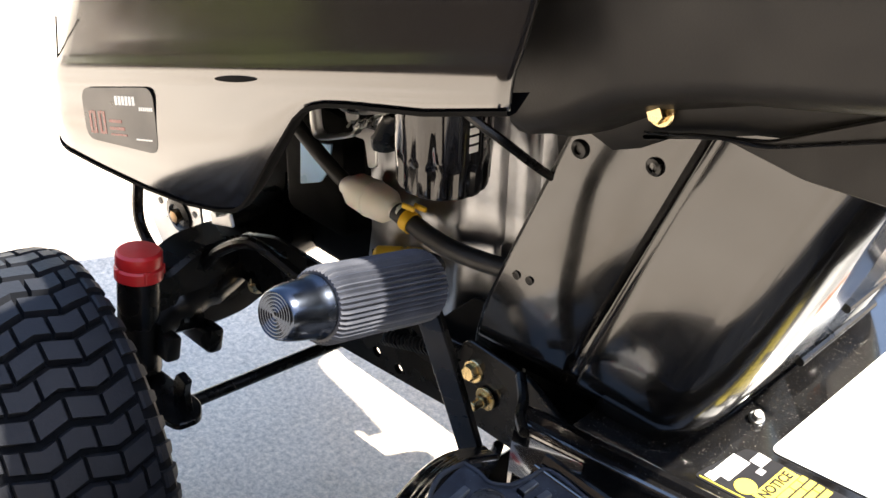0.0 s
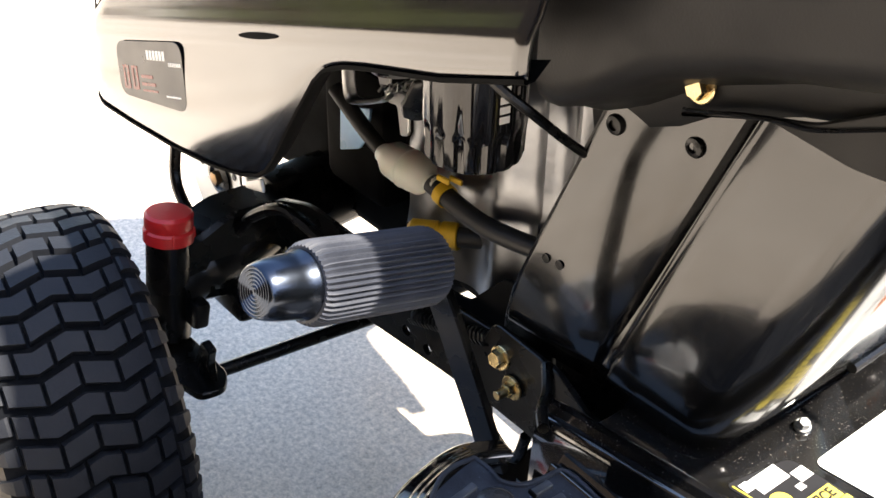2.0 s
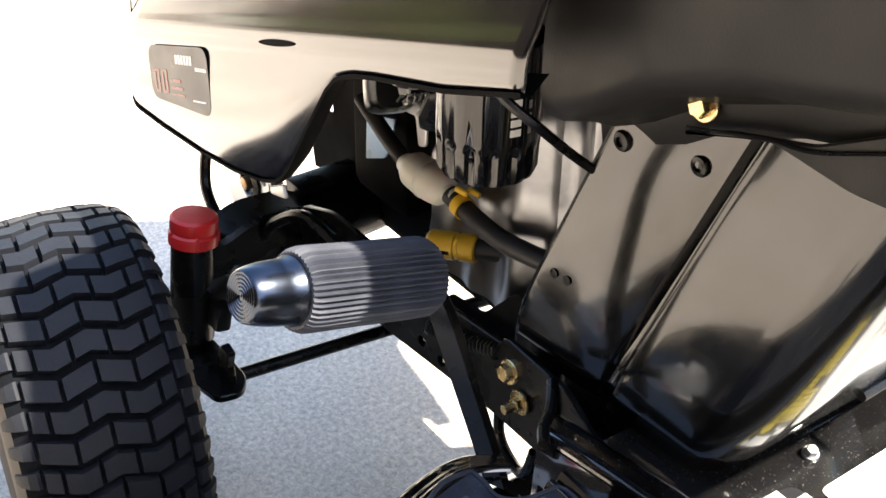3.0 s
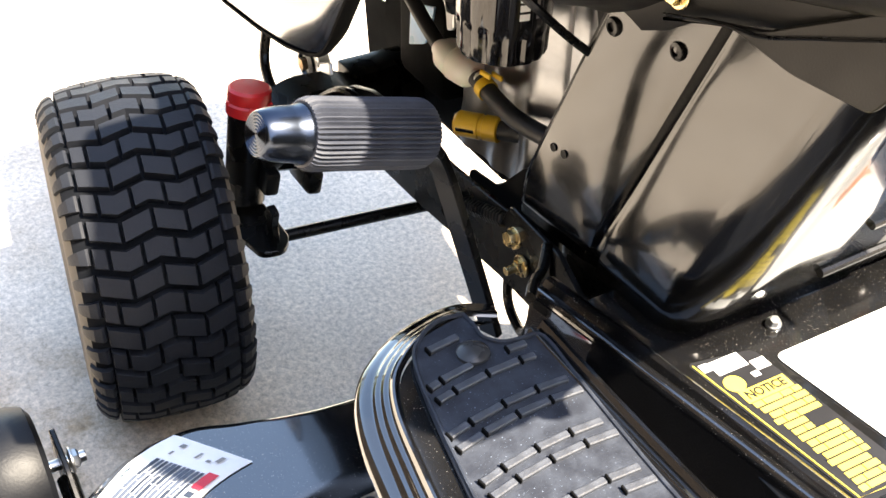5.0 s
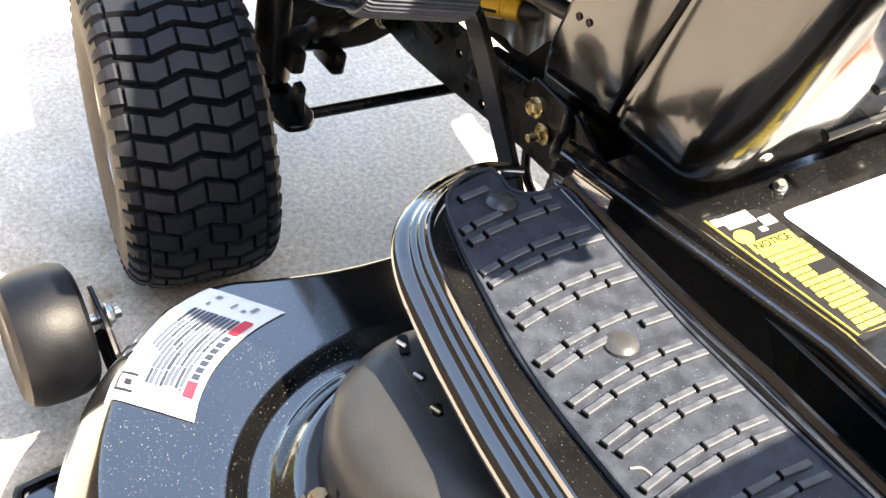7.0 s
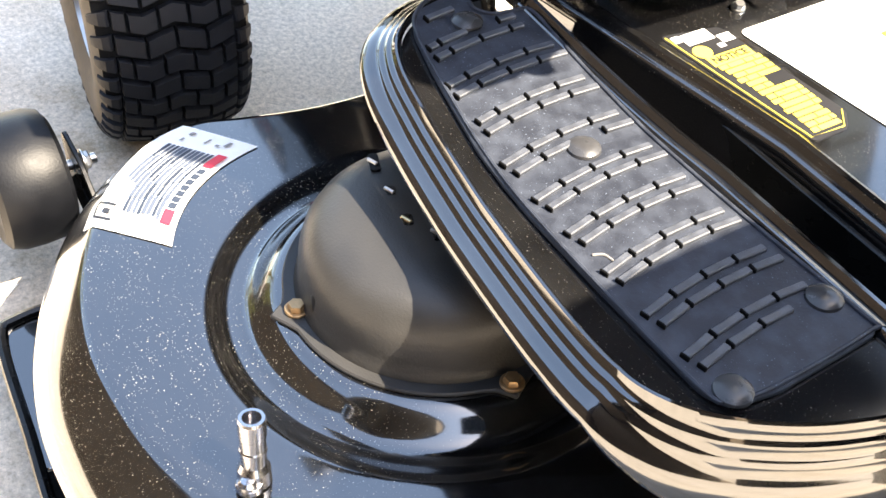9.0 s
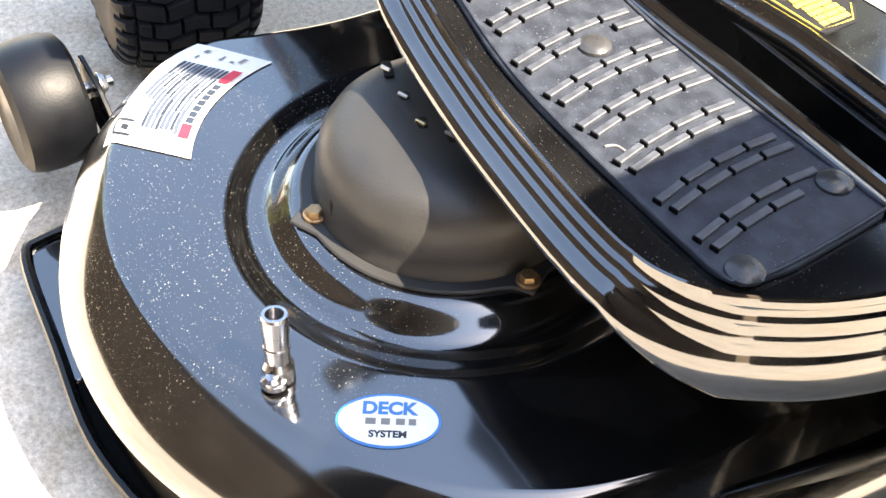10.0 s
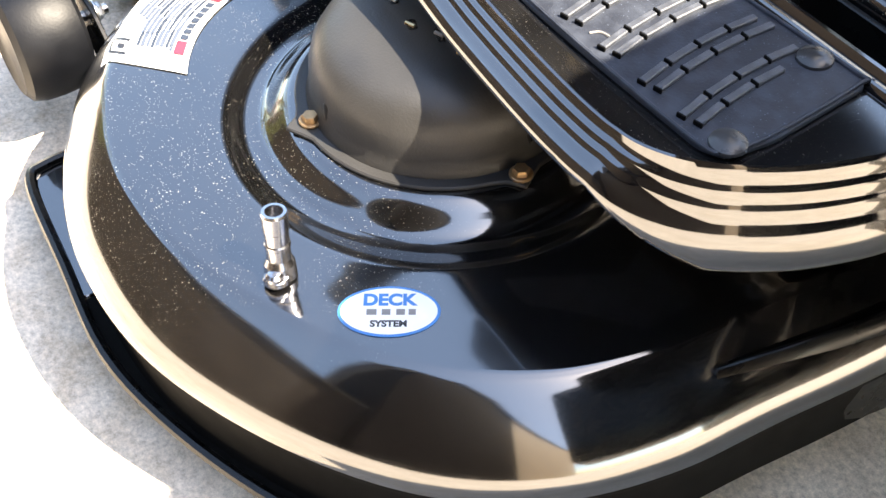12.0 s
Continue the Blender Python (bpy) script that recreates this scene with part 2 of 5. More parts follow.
def hang(ob, parent):
    if isinstance(parent, Piece):
        if parent.ob is None:
            ob.name, ob.parent, parent.ob = parent.name, MOWER, ob
            return tagged(ob, parent.label)
        ob.parent = parent.ob
    elif parent.parent is not None and parent.parent.parent is not None:
        ob.parent = parent.parent
    else:
        bpy.context.view_layer.update()
        ob.parent = parent
        ob.matrix_parent_inverse = parent.matrix_world.inverted()
    return ob


def part(name, bm, mat, parent, label="", smooth=35):
    bmesh.ops.recalc_face_normals(bm, faces=bm.faces)
    me = bpy.data.meshes.new(name)
    bm.to_mesh(me)
    bm.free()
    me.materials.append(mat)
    if smooth:
        me.shade_smooth()
        me.set_sharp_from_angle(angle=radians(smooth))
    ob = new(name, me)
    if parent is not None:
        first = isinstance(parent, Piece) and parent.ob is None
        hang(ob, parent)
        return ob if first else tagged(ob, label)
    return tagged(ob, label)


def solid(name, bm, mat, label, category, group="", kind="", smooth=35):
    """A top-level thing of one mesh."""
    return tagged(part(name, bm, mat, None, "", smooth), label, category, group, kind)


def thicken(ob, depth, offset=-1.0):
    md = ob.modifiers.new("thickness", "SOLIDIFY")
    md.thickness, md.offset = depth, offset
    return ob


def grid(rows, close_u=False, close_v=False):
    bm = bmesh.new()
    vs = [[bm.verts.new(p) for p in row] for row in rows]
    nu, nv = len(vs), len(vs[0])
    for i in range(nu if close_u else nu - 1):
        for j in range(nv if close_v else nv - 1):
            a, b, c, d = vs[i][j], vs[(i + 1) % nu][j], vs[(i + 1) % nu][(j + 1) % nv], vs[i][(j + 1) % nv]
            bm.faces.new((a, b, c, d))
    return bm


def cap_ends(bm):
    bmesh.ops.holes_fill(bm, edges=[e for e in bm.edges if e.is_boundary], sides=0)
    return bm


def lathe(profile, n=32, m=Matrix(), capped=False):
    """Turned about the z axis of m; profile of (radius, height)."""
    rows = [[m @ Vector((r * math.cos(2 * math.pi * k / n), r * math.sin(2 * math.pi * k / n), h)) for k in range(n)] for r, h in profile]
    bm = grid(rows, close_v=True)
    return cap_ends(bm) if capped else bm


def along(a, b):
    """A frame at a with its z axis towards b."""
    a, b = Vector(a), Vector(b)
    return Matrix.Translation(a) @ (b - a).to_track_quat("Z", "Y").to_matrix().to_4x4()


def rod(a, b, r, n=16, bevel=0.15):
    h = (Vector(b) - Vector(a)).length
    e = r * bevel
    return lathe([(r - e, 0), (r, e), (r, h - e), (r - e, h)], n, along(a, b), True)


def spline(pts, per=6, closed=False):
    pts = [Vector(p) for p in pts]
    n, out = len(pts), []
    for i in range(n if closed else n - 1):
        if closed:
            p0, p1, p2, p3 = (pts[(i + k) % n] for k in (-1, 0, 1, 2))
        else:
            p0, p1, p2, p3 = pts[max(i - 1, 0)], pts[i], pts[i + 1], pts[min(i + 2, n - 1)]
        for k in range(per):
            t = k / per
            out.append(0.5 * (2 * p1 + (p2 - p0) * t + (2 * p0 - 5 * p1 + 4 * p2 - p3) * t * t + (3 * p1 - p0 - 3 * p2 + p3) * t ** 3))
    if not closed:
        out.append(pts[-1])
    return out


def tube(pts, r, n=12, smooth=6, flat=1.0):
    """A round (or flattened) bar along a curve."""
    pts = spline(pts, smooth) if smooth else [Vector(p) for p in pts]
    rows, side = [], None
    for i, p in enumerate(pts):
        way = (pts[min(i + 1, len(pts) - 1)] - pts[max(i - 1, 0)]).normalized()
        if side is None:
            side = way.cross(Vector((0, 0, 1)) if abs(way.z) < 0.9 else Vector((1, 0, 0))).normalized()
        side = (side - way * side.dot(way)).normalized()
        up = way.cross(side)
        rr = r[i * (len(r) - 1) // max(len(pts) - 1, 1)] if isinstance(r, (list, tuple)) else r
        rows.append([p + rr * (math.cos(2 * math.pi * k / n) * side + flat * math.sin(2 * math.pi * k / n) * up) for k in range(n)])
    return cap_ends(grid(rows, close_v=True))


def flat_bar(pts, half_wide, half_thick):
    """A bar of rectangular section with broken edges along a curve, its broad side across x."""
    pts, rows = spline(pts, 4), []
    c = half_thick * 0.35
    sect = [(half_wide - c, half_thick), (half_wide, half_thick - c), (half_wide, c - half_thick), (half_wide - c, -half_thick), (c - half_wide, -half_thick), (-half_wide, c - half_thick), (-half_wide, half_thick - c), (c - half_wide, half_thick)]
    for i, p in enumerate(pts):
        way = (pts[min(i + 1, len(pts) - 1)] - pts[max(i - 1, 0)]).normalized()
        side = (Vector((1, 0.35, 0)) - way * way.dot(Vector((1, 0.35, 0)))).normalized()
        face = way.cross(side)
        rows.append([p + side * a + face * b for a, b in sect])
    return cap_ends(grid(rows, close_v=True))


def box(sx, sy, sz, m=Matrix(), bevel=0.002, seg=2):
    bm = bmesh.new()
    bmesh.ops.create_cube(bm, size=1, matrix=m @ Matrix.Diagonal((sx, sy, sz, 1)))
    if bevel:
        bmesh.ops.bevel(bm, geom=bm.edges[:], offset=bevel, segments=seg, affect="EDGES", profile=0.5)
    return bm


def plate(poly, depth, m=Matrix(), bevel=0.0008):
    """A sheet of an outline in the x-y plane of m, with its depth along -z."""
    bm = bmesh.new()
    f = bm.faces.new([bm.verts.new((x, y, 0)) for x, y in poly])
    ext = bmesh.ops.extrude_face_region(bm, geom=[f])
    bmesh.ops.translate(bm, verts=[v for v in ext["geom"] if isinstance(v, bmesh.types.BMVert)], vec=(0, 0, -depth))
    if bevel:
        bmesh.ops.bevel(bm, geom=bm.edges[:], offset=bevel, segments=1, affect="EDGES")
    bmesh.ops.transform(bm, matrix=m, verts=bm.verts)
    return bm


def merge(*bms):
    out = bms[0]
    for b in bms[1:]:
        me = bpy.data.meshes.new("tmp")
        b.to_mesh(me)
        b.free()
        out.from_mesh(me)
        bpy.data.meshes.remove(me)
    return out


def round_poly(pts, r, seg=5):
    out, n = [], len(pts)
    for i in range(n):
        p, a, b = Vector(pts[i]), Vector(pts[i - 1]), Vector(pts[(i + 1) % n])
        ra = min(r, 0.45 * (a - p).length, 0.45 * (b - p).length)
        s, e = p + (a - p).normalized() * ra, p + (b - p).normalized() * ra
        for k in range(seg + 1):
            t = k / seg
            q = (1 - t) ** 2 * s + 2 * t * (1 - t) * p + t * t * e
            out.append((q.x, q.y))
    return out


def side_frame(y, x=0.0, z=0.0):
    """Outlines of (x, z) laid into the upright plane at y, facing +y."""
    return Matrix(((1, 0, 0, x), (0, 0, 1, y), (0, 1, 0, z), (0, 0, 0, 1)))


def hexbolt(name, at, way, r, mat, label, parent=None, head=0.007, washer=1.35):
    m = along(at, Vector(at) + Vector(way))
    hexa = lathe([(r * 0.3, -0.004), (r, 0), (r, head * 0.8), (r * 0.85, head)], 6, m, True)
    wash = lathe([(r * 0.5, -0.001), (r * washer, 0), (r * washer, 0.0016), (r * washer * 0.93, 0.0022), (r * 0.6, 0.0022)], 24, m, True)
    return part(name, merge(hexa, wash), mat, parent, label)


def drilled(bm, holes):
    """The sheet with round holes cut through along y: ((x, y, z), radius)."""
    def linked(b):
        me = bpy.data.meshes.new("tmp")
        bmesh.ops.recalc_face_normals(b, faces=b.faces)
        b.to_mesh(me)
        b.free()
        return new("tmp", me)

    body = linked(bm)
    tools = [linked(rod((x, y - 0.03, z), (x, y + 0.03, z), r, 20)) for (x, y, z), r in holes]
    for tool in tools:
        md = body.modifiers.new("cut", "BOOLEAN")
        md.object, md.operation, md.solver = tool, "DIFFERENCE", "EXACT"
    bpy.context.view_layer.update()
    me = bpy.data.meshes.new_from_object(body.evaluated_get(bpy.context.evaluated_depsgraph_get()))
    for ob in (body, *tools):
        bpy.data.objects.remove(ob)
    out = bmesh.new()
    out.from_mesh(me)
    return out


def words(name, text, size, m, mat, parent, bold=0.0, squeeze=1.0):
    cu = bpy.data.curves.new(name, "FONT")
    cu.body, cu.size, cu.align_x, cu.align_y, cu.extrude, cu.offset = text, size, "CENTER", "CENTER", 0.0002, bold
    tmp = bpy.data.objects.new(name, cu)
    scene.collection.objects.link(tmp)
    bpy.context.view_layer.update()
    me = bpy.data.meshes.new_from_object(tmp.evaluated_get(bpy.context.evaluated_depsgraph_get()))
    bpy.data.objects.remove(tmp)
    bm = bmesh.new()
    bm.from_mesh(me)
    bmesh.ops.transform(bm, matrix=m @ Matrix.Diagonal((squeeze, 1, 1, 1)), verts=bm.verts)
    return part(name, bm, mat, parent, smooth=0)


def bars(boxes, m, z=0.0003):
    """Thin raised bars standing for print: (x, y, width, height)."""
    bm = bmesh.new()
    for x, y, w, h in boxes:
        bmesh.ops.create_cube(bm, size=1, matrix=m @ pose(x, y, z / 2) @ Matrix.Diagonal((w, h, z, 1)))
    return bm
# ---------------------------------------------------------------- ground
bm = bmesh.new()
bmesh.ops.create_grid(bm, x_segments=24, y_segments=24, size=400)
solid("ground", bm, CONCRETE, "light grey concrete driveway with fine speckle", "driveway", kind="structure", smooth=0)


# ---------------------------------------------------------------- front wheel
def front_wheel(at, turn):
    S, W = 0.892, 1.03                                         # rolling radius 0.174 m
    wheel = Piece("front_wheel", "front tractor wheel with black chevron-tread tyre standing on concrete")
    m = pose(*at, 0, 0, turn) @ pose(0, 0, 0, -90, 0, 0) @ Matrix.Diagonal((S, S, W, 1))      # lathe axis along y
    half = [(0.100, 0.058), (0.104, 0.066), (0.118, 0.073), (0.140, 0.0775), (0.158, 0.076), (0.172, 0.071), (0.178, 0.064), (0.1835, 0.052), (0.187, 0.03), (0.188, 0.0)]
    prof = [(r, -h) for r, h in half] + [(r, h) for r, h in reversed(half[:-1])]
    # rim
    rim = [(0.100, -0.056), (0.106, -0.064), (0.101, -0.066), (0.094, -0.050), (0.086, -0.02), (0.086, 0.02), (0.094, 0.050), (0.101, 0.066), (0.106, 0.064), (0.100, 0.056)]
    part("rim", lathe(rim, 48, m), STEEL, wheel)
    part("tyre", lathe(prof[:6], 72, m), SIDEWALL, wheel, "dusty black rubber sidewall")
    # base takes the darker rubber, so groove shade is in its colour
    part("tread_base", lathe([(r - 0.003 if abs(h) < 0.06 else r, h) for r, h in prof[5:-5]], 72, m), GROOVE_SHADE, wheel, "rubber tread base with groove shade in its colour")
    part("outer_sidewall", lathe(prof[-6:], 72, m), SIDEWALL, wheel, "dusty tan-stained sidewall")
    part("hub_disc", lathe([(0.0, 0.03), (0.02, 0.03), (0.022, 0.018), (0.06, 0.010), (0.088, 0.02)], 40, m), STEEL, wheel, "pale steel hub disc")
    # tread blocks: four staggered columns of slanted blocks and two shoulder columns
    rows = 42
    pitch = 2 * math.pi / rows

    def surface(y, depth):
        q = abs(y) / 0.066
        return 0.1885 - 0.004 * q ** 2 - 0.007 * q ** 4 + depth

    def wave(y):                                               # zigzag of the rows across the tread
        q = (y / 0.0285) % 2.0
        return 0.34 * (abs(q - 1.0) - 0.5)

    def block(y0, y1, length, tall):
        b = bmesh.new()
        top, bot = [], []
        ys = sorted({y0, y1} | {k * 0.0285 for k in range(-2, 3) if y0 + 0.002 < k * 0.0285 < y1 - 0.002} | {(y0 + y1) / 2})
        for i, y in enumerate(ys):
            mid = wave(min(max(y, -0.056), 0.056)) * pitch
            for s in (-0.5, 0.5):
                a, a2 = mid + s * length * pitch, mid + s * (length + 0.12) * pitch
                rt, rb = surface(y, tall), surface(y, -0.007)
                top.append(b.verts.new(m @ Vector((rt * math.cos(a), rt * math.sin(a), y))))
                yb = y + (0.001 if i == len(ys) - 1 else -0.001 if i == 0 else 0)
                bot.append(b.verts.new(m @ Vector((rb * math.cos(a2), rb * math.sin(a2), yb))))
        for i in range(len(ys) - 1):
            k = 2 * i
            b.faces.new((top[k], top[k + 1], top[k + 3], top[k + 2]))
            b.faces.new((top[k], top[k + 2], bot[k + 2], bot[k]))
            b.faces.new((top[k + 1], bot[k + 1], bot[k + 3], top[k + 3]))
        b.faces.new((top[0], bot[0], bot[1], top[1]))
        b.faces.new((top[-2], top[-1], bot[-1], bot[-2]))
        return b

    spin_axis = m
    cuts = ([-0.0575, -0.0285, 0.0, 0.0285, 0.0575], [-0.0575, -0.0430, -0.0143, 0.0143, 0.0430, 0.0575])
    for odd in (0, 1):
        for lo, hi in zip(cuts[odd], cuts[odd][1:]):
            first = part("tread_block", block(lo + 0.0019, hi - 0.0019, 0.68, 0.0068), RUBBER, wheel, smooth=20)
            for k in range(rows // 2):
                ob = first if k == 0 else new("tread_block", first.data)
                ob.parent = wheel.ob
                ob.matrix_basis = spin_axis @ Matrix.Rotation((2 * k + odd) * pitch, 4, "Z") @ spin_axis.inverted()
    for sgn in (-1, 1):
        b = bmesh.new()
        prof2 = [(0.1800, 0.0575), (0.1810, 0.0600), (0.1775, 0.0665), (0.170, 0.0722), (0.162, 0.0750)]
        wide = [0.62, 0.60, 0.52, 0.42, 0.30]
        vs = []
        for (r, y), w in zip(prof2, wide):
            vs.append([b.verts.new(m @ Vector(((r + d) * math.cos(s * w * pitch / 2 + 0.15 * pitch), (r + d) * math.sin(s * w * pitch / 2 + 0.15 * pitch), sgn * (y + d * 0.3)))) for s in (-1, 1) for d in (0.0045, -0.003)])
        for i in range(len(vs) - 1):
            p, q = vs[i], vs[i + 1]
            b.faces.new((p[0], p[2], q[2], q[0]))
            b.faces.new((p[0], q[0], q[1], p[1]))
            b.faces.new((p[2], p[3], q[3], q[2]))
        b.faces.new((vs[0][0], vs[0][1], vs[0][3], vs[0][2]))
        b.faces.new((vs[-1][0], vs[-1][2], vs[-1][3], vs[-1][1]))
        first = part("shoulder_block", b, RUBBER, wheel, smooth=20)
        for k in range(rows):
            ob = first if k == 0 else new("shoulder_block", first.data)
            ob.parent = wheel.ob
            ob.matrix_basis = spin_axis @ Matrix.Rotation((k + (0.1 if sgn > 0 else 0.4)) * pitch, 4, "Z") @ spin_axis.inverted()
    return wheel


front_wheel((-0.049, 0.379, 0.1735), -8.5)

# ---------------------------------------------------------------- mower deck
COVER = Vector((-0.628, 0.360))


def deck_outline():
    pts = [(-0.370, -0.46), (-0.370, 0.10), (-0.370, 0.25), (-0.366, 0.33), (-0.350, 0.395), (-0.336, 0.440), (-0.348, 0.490), (-0.395, 0.545),
           (-0.450, 0.583), (-0.515, 0.611), (-0.587, 0.623), (-0.680, 0.615), (-0.778, 0.577), (-0.857, 0.523), (-0.905, 0.460),
           (-0.928, 0.390), (-0.936, 0.310), (-0.950, 0.10), (-0.950, -0.46)]
    return [Vector((p.x, p.y)) for p in spline([(x, y, 0) for x, y in pts], 8)]


def outward(line):
    out = []
    for i in range(len(line)):
        w = (line[min(i + 1, len(line) - 1)] - line[max(i - 1, 0)]).normalized()
        out.append(Vector((w.y, -w.x)))
    return out


def deck_height(p):
    d = (p - COVER).length
    s = lambda x, lo, hi: max(0.0, min(1.0, (x - lo) / (hi - lo)))
    sm = lambda t: t * t * (3 - 2 * t)
    z = 0.200
    z -= 0.0062 * (1 - sm(s(d, 0.156, 0.183)))
    z += 0.0205 * (1 - sm(s(d, 0.120, 0.151)))
    z -= 0.10 * max(0.0, d - 0.225) ** 1.5
    return z


# section of the rolled rim: reach beyond the outline and drop
RIM = [(-0.016, 0.0), (-0.0145, -0.0002), (-0.0125, -0.0008), (-0.0105, -0.0018), (-0.008, -0.0034), (-0.004, -0.0062), (0.0, -0.0092), (0.006, -0.0140), (0.012, -0.0190),
       (0.018, -0.0244), (0.024, -0.0303), (0.0295, -0.0366), (0.0340, -0.0428), (0.0375, -0.0490), (0.0402, -0.0550), (0.0420, -0.0610), (0.0426, -0.0660), (0.0422, -0.0705),
       (0.0400, -0.0740), (0.0340, -0.0780), (0.0300, -0.0860), (0.0285, -0.1250), (0.0290, -0.1400), (0.0310, -0.1480)]


def rim_reach(d, x):
    """The roll is tighter round the front corner than along the side."""
    f = max(0.0, min(1.0, (-0.45 - x) / 0.25))
    return d * (0.80 + 0.20 * f) + 0.005 * (1 - f)


def rim_drop(p, line):
    """How far the deck has rolled down at a place near its outline."""
    q = min(line, key=lambda c: (c - p).length_squared)
    d = (p - q).length * (1 if (p - COVER).length > (q - COVER).length else -1)
    for (d0, z0), (d1, z1) in zip(RIM, RIM[1:12]):
        a, b = rim_reach(d0, p.x), rim_reach(d1, p.x)
        if a <= d <= b:
            return z0 + (z1 - z0) * (d - a) / (b - a)
    return 0.0


def mower_deck():
    deck = Piece("mower_deck", "glossy black stamped steel mower deck, dusty on top")
    line = deck_outline()
    nrm = outward(line)
    # top: from an inner ring round the spindle cover out to the rim
    rows = []
    for u in range(73):
        row = []
        for p, n in zip(line, nrm):
            q = COVER + (p - COVER).normalized() * 0.09
            w = q.lerp(p + n * rim_reach(RIM[0][0], p.x), u / 72)
            row.append((w.x, w.y, deck_height(w)))
        rows.append(row)
    rolled = [[(*(p + n * rim_reach(d, p.x)), deck_height(p) + dz) for p, n in zip(line, nrm)] for d, dz in RIM]
    turn = next(i for i, (d, dz) in enumerate(RIM) if dz < -0.065)
    part("shell", grid(rows + rolled[1:turn + 1]), DECKP, deck, "dusty glossy black shell with a stamped ring and a rolled rim")
    # below the turn the gloss gives way to black, painting the rim's shade
    part("lower_wall", grid(rolled[turn:]), VOID, deck, "wall below the rolled rim with its shade in the colour")
    part("inner_floor", plate([(-0.40, -0.45), (-0.90, -0.45), (-0.90, 0.40), (-0.78, 0.54), (-0.5, 0.57), (-0.40, 0.50)][::-1], 0.004, pose(0, 0, 0.17), 0), FRAME, deck)
    # low flange at the outer front corner
    fl = round_poly([(-0.358, 0.560), (-0.358, 0.632), (-0.378, 0.652), (-0.53, 0.667), (-0.53, 0.60), (-0.45, 0.56)][::-1], 0.012)
    part("side_flange", plate(fl, 0.004, pose(0, 0, 0.052), 0.001), GLOSS, deck, "flat black side flange")
    rest = [(-0.53, 0.60), (-0.53, 0.667), (-0.60, 0.670), (-0.70, 0.655), (-0.80, 0.615), (-0.86, 0.572), (-0.84, 0.53), (-0.70, 0.60)][::-1]
    # same flange continued in near black, its shade put into the colour
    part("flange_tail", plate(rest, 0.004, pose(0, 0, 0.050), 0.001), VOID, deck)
    lip = spline([(-0.358, 0.575, 0.054), (-0.358, 0.630, 0.054), (-0.377, 0.651, 0.054), (-0.49, 0.662, 0.054), (-0.60, 0.670, 0.054), (-0.70, 0.652, 0.054), (-0.80, 0.615, 0.054), (-0.86, 0.572, 0.054)], 5)
    part("flange_bead", tube(lip, 0.0055, 8, 0), FRAME, deck)
    # rear skirt
    b = grid([[(-0.948, 0.345, z), (-0.968, 0.25, z), (-0.985, 0.15, z), (-1.0, 0.0, z), (-1.0, -0.45, z)] for z in (0.048, 0.10, 0.15, 0.185)])
    thicken(part("rear_skirt", b, FRAME, deck, "matte black rear skirt"), 0.004)
    return deck


mower_deck()


def spindle_cover():
    cover = Piece("spindle_cover", "matte black plastic domed cover over the blade spindle")
    m = pose(COVER.x, COVER.y, 0.214)
    part("dome", lathe([(0.109, 0), (0.109, 0.004), (0.1065, 0.008), (0.1055, 0.020), (0.1045, 0.034), (0.1015, 0.046), (0.0955, 0.0565), (0.086, 0.0645), (0.072, 0.0695), (0.05, 0.0715), (0.03, 0.072), (0.0, 0.072)], 64, m), MATTE, cover)
    flange = [(0.118 * math.cos(a), 0.118 * math.sin(a)) for a in (2 * math.pi * k / 72 for k in range(72))]
    for i, (x, y) in enumerate(flange):
        a = 2 * math.pi * i / 72
        bulge = max(math.exp(-((a - b + math.pi) % (2 * math.pi) - math.pi) ** 2 / 0.006) for b in (1.41, 3.07, 5.0))
        flange[i] = (x * (1 + 0.12 * bulge), y * (1 + 0.12 * bulge))
    part("flange", plate(flange, 0.004, m @ pose(0, 0, 0.004), 0.0012), MATTE, cover)
    for x, y in ((-0.610, 0.470), (-0.747, 0.368)):
        hexbolt("bolt", (x, y, 0.2185), (0, 0, 1), 0.0068, RUSTY, "small brown zinc hex screw", cover)
        w = Vector((x, y)) - COVER
        b = math.atan2(w.y, w.x) + 0.16
        # raised dark capsule painting the shadowed notch by each screw
        boss = lathe([(0.0075, 0.0), (0.0072, 0.026), (0.005, 0.032), (0.0, 0.033)], 20, pose(COVER.x + 0.0985 * math.cos(b), COVER.y + 0.0985 * math.sin(b), 0.218))
        part("recess_shade", boss, FRAME, cover, "dark capsule for the shadowed notch beside the screw")
    # slots in the top with belt hardware showing through
    for k, (x, y, w, g) in enumerate([(-0.557, 0.376, 0.020, 0), (-0.592, 0.381, 0.010, 0), (-0.626, 0.386, 0.013, 1), (-0.648, 0.374, 0.018, 0), (-0.677, 0.373, 0.012, 1)]):
        slot = plate(round_poly([(-w / 2, -0.004), (w / 2, -0.004), (w / 2, 0.004), (-w / 2, 0.004)], 0.004), 0.002, pose(x, y, 0.2862, 0, 0, 160), 0)
        part("slot", slot, FRAME, cover)
        part("slot_edge", tube([Vector((x - 0.004, y, 0.2868)), Vector((x + 0.004, y + 0.003, 0.2868))], 0.0016, 8, 0), ZINC if g else STEEL, cover)
    return cover


spindle_cover()


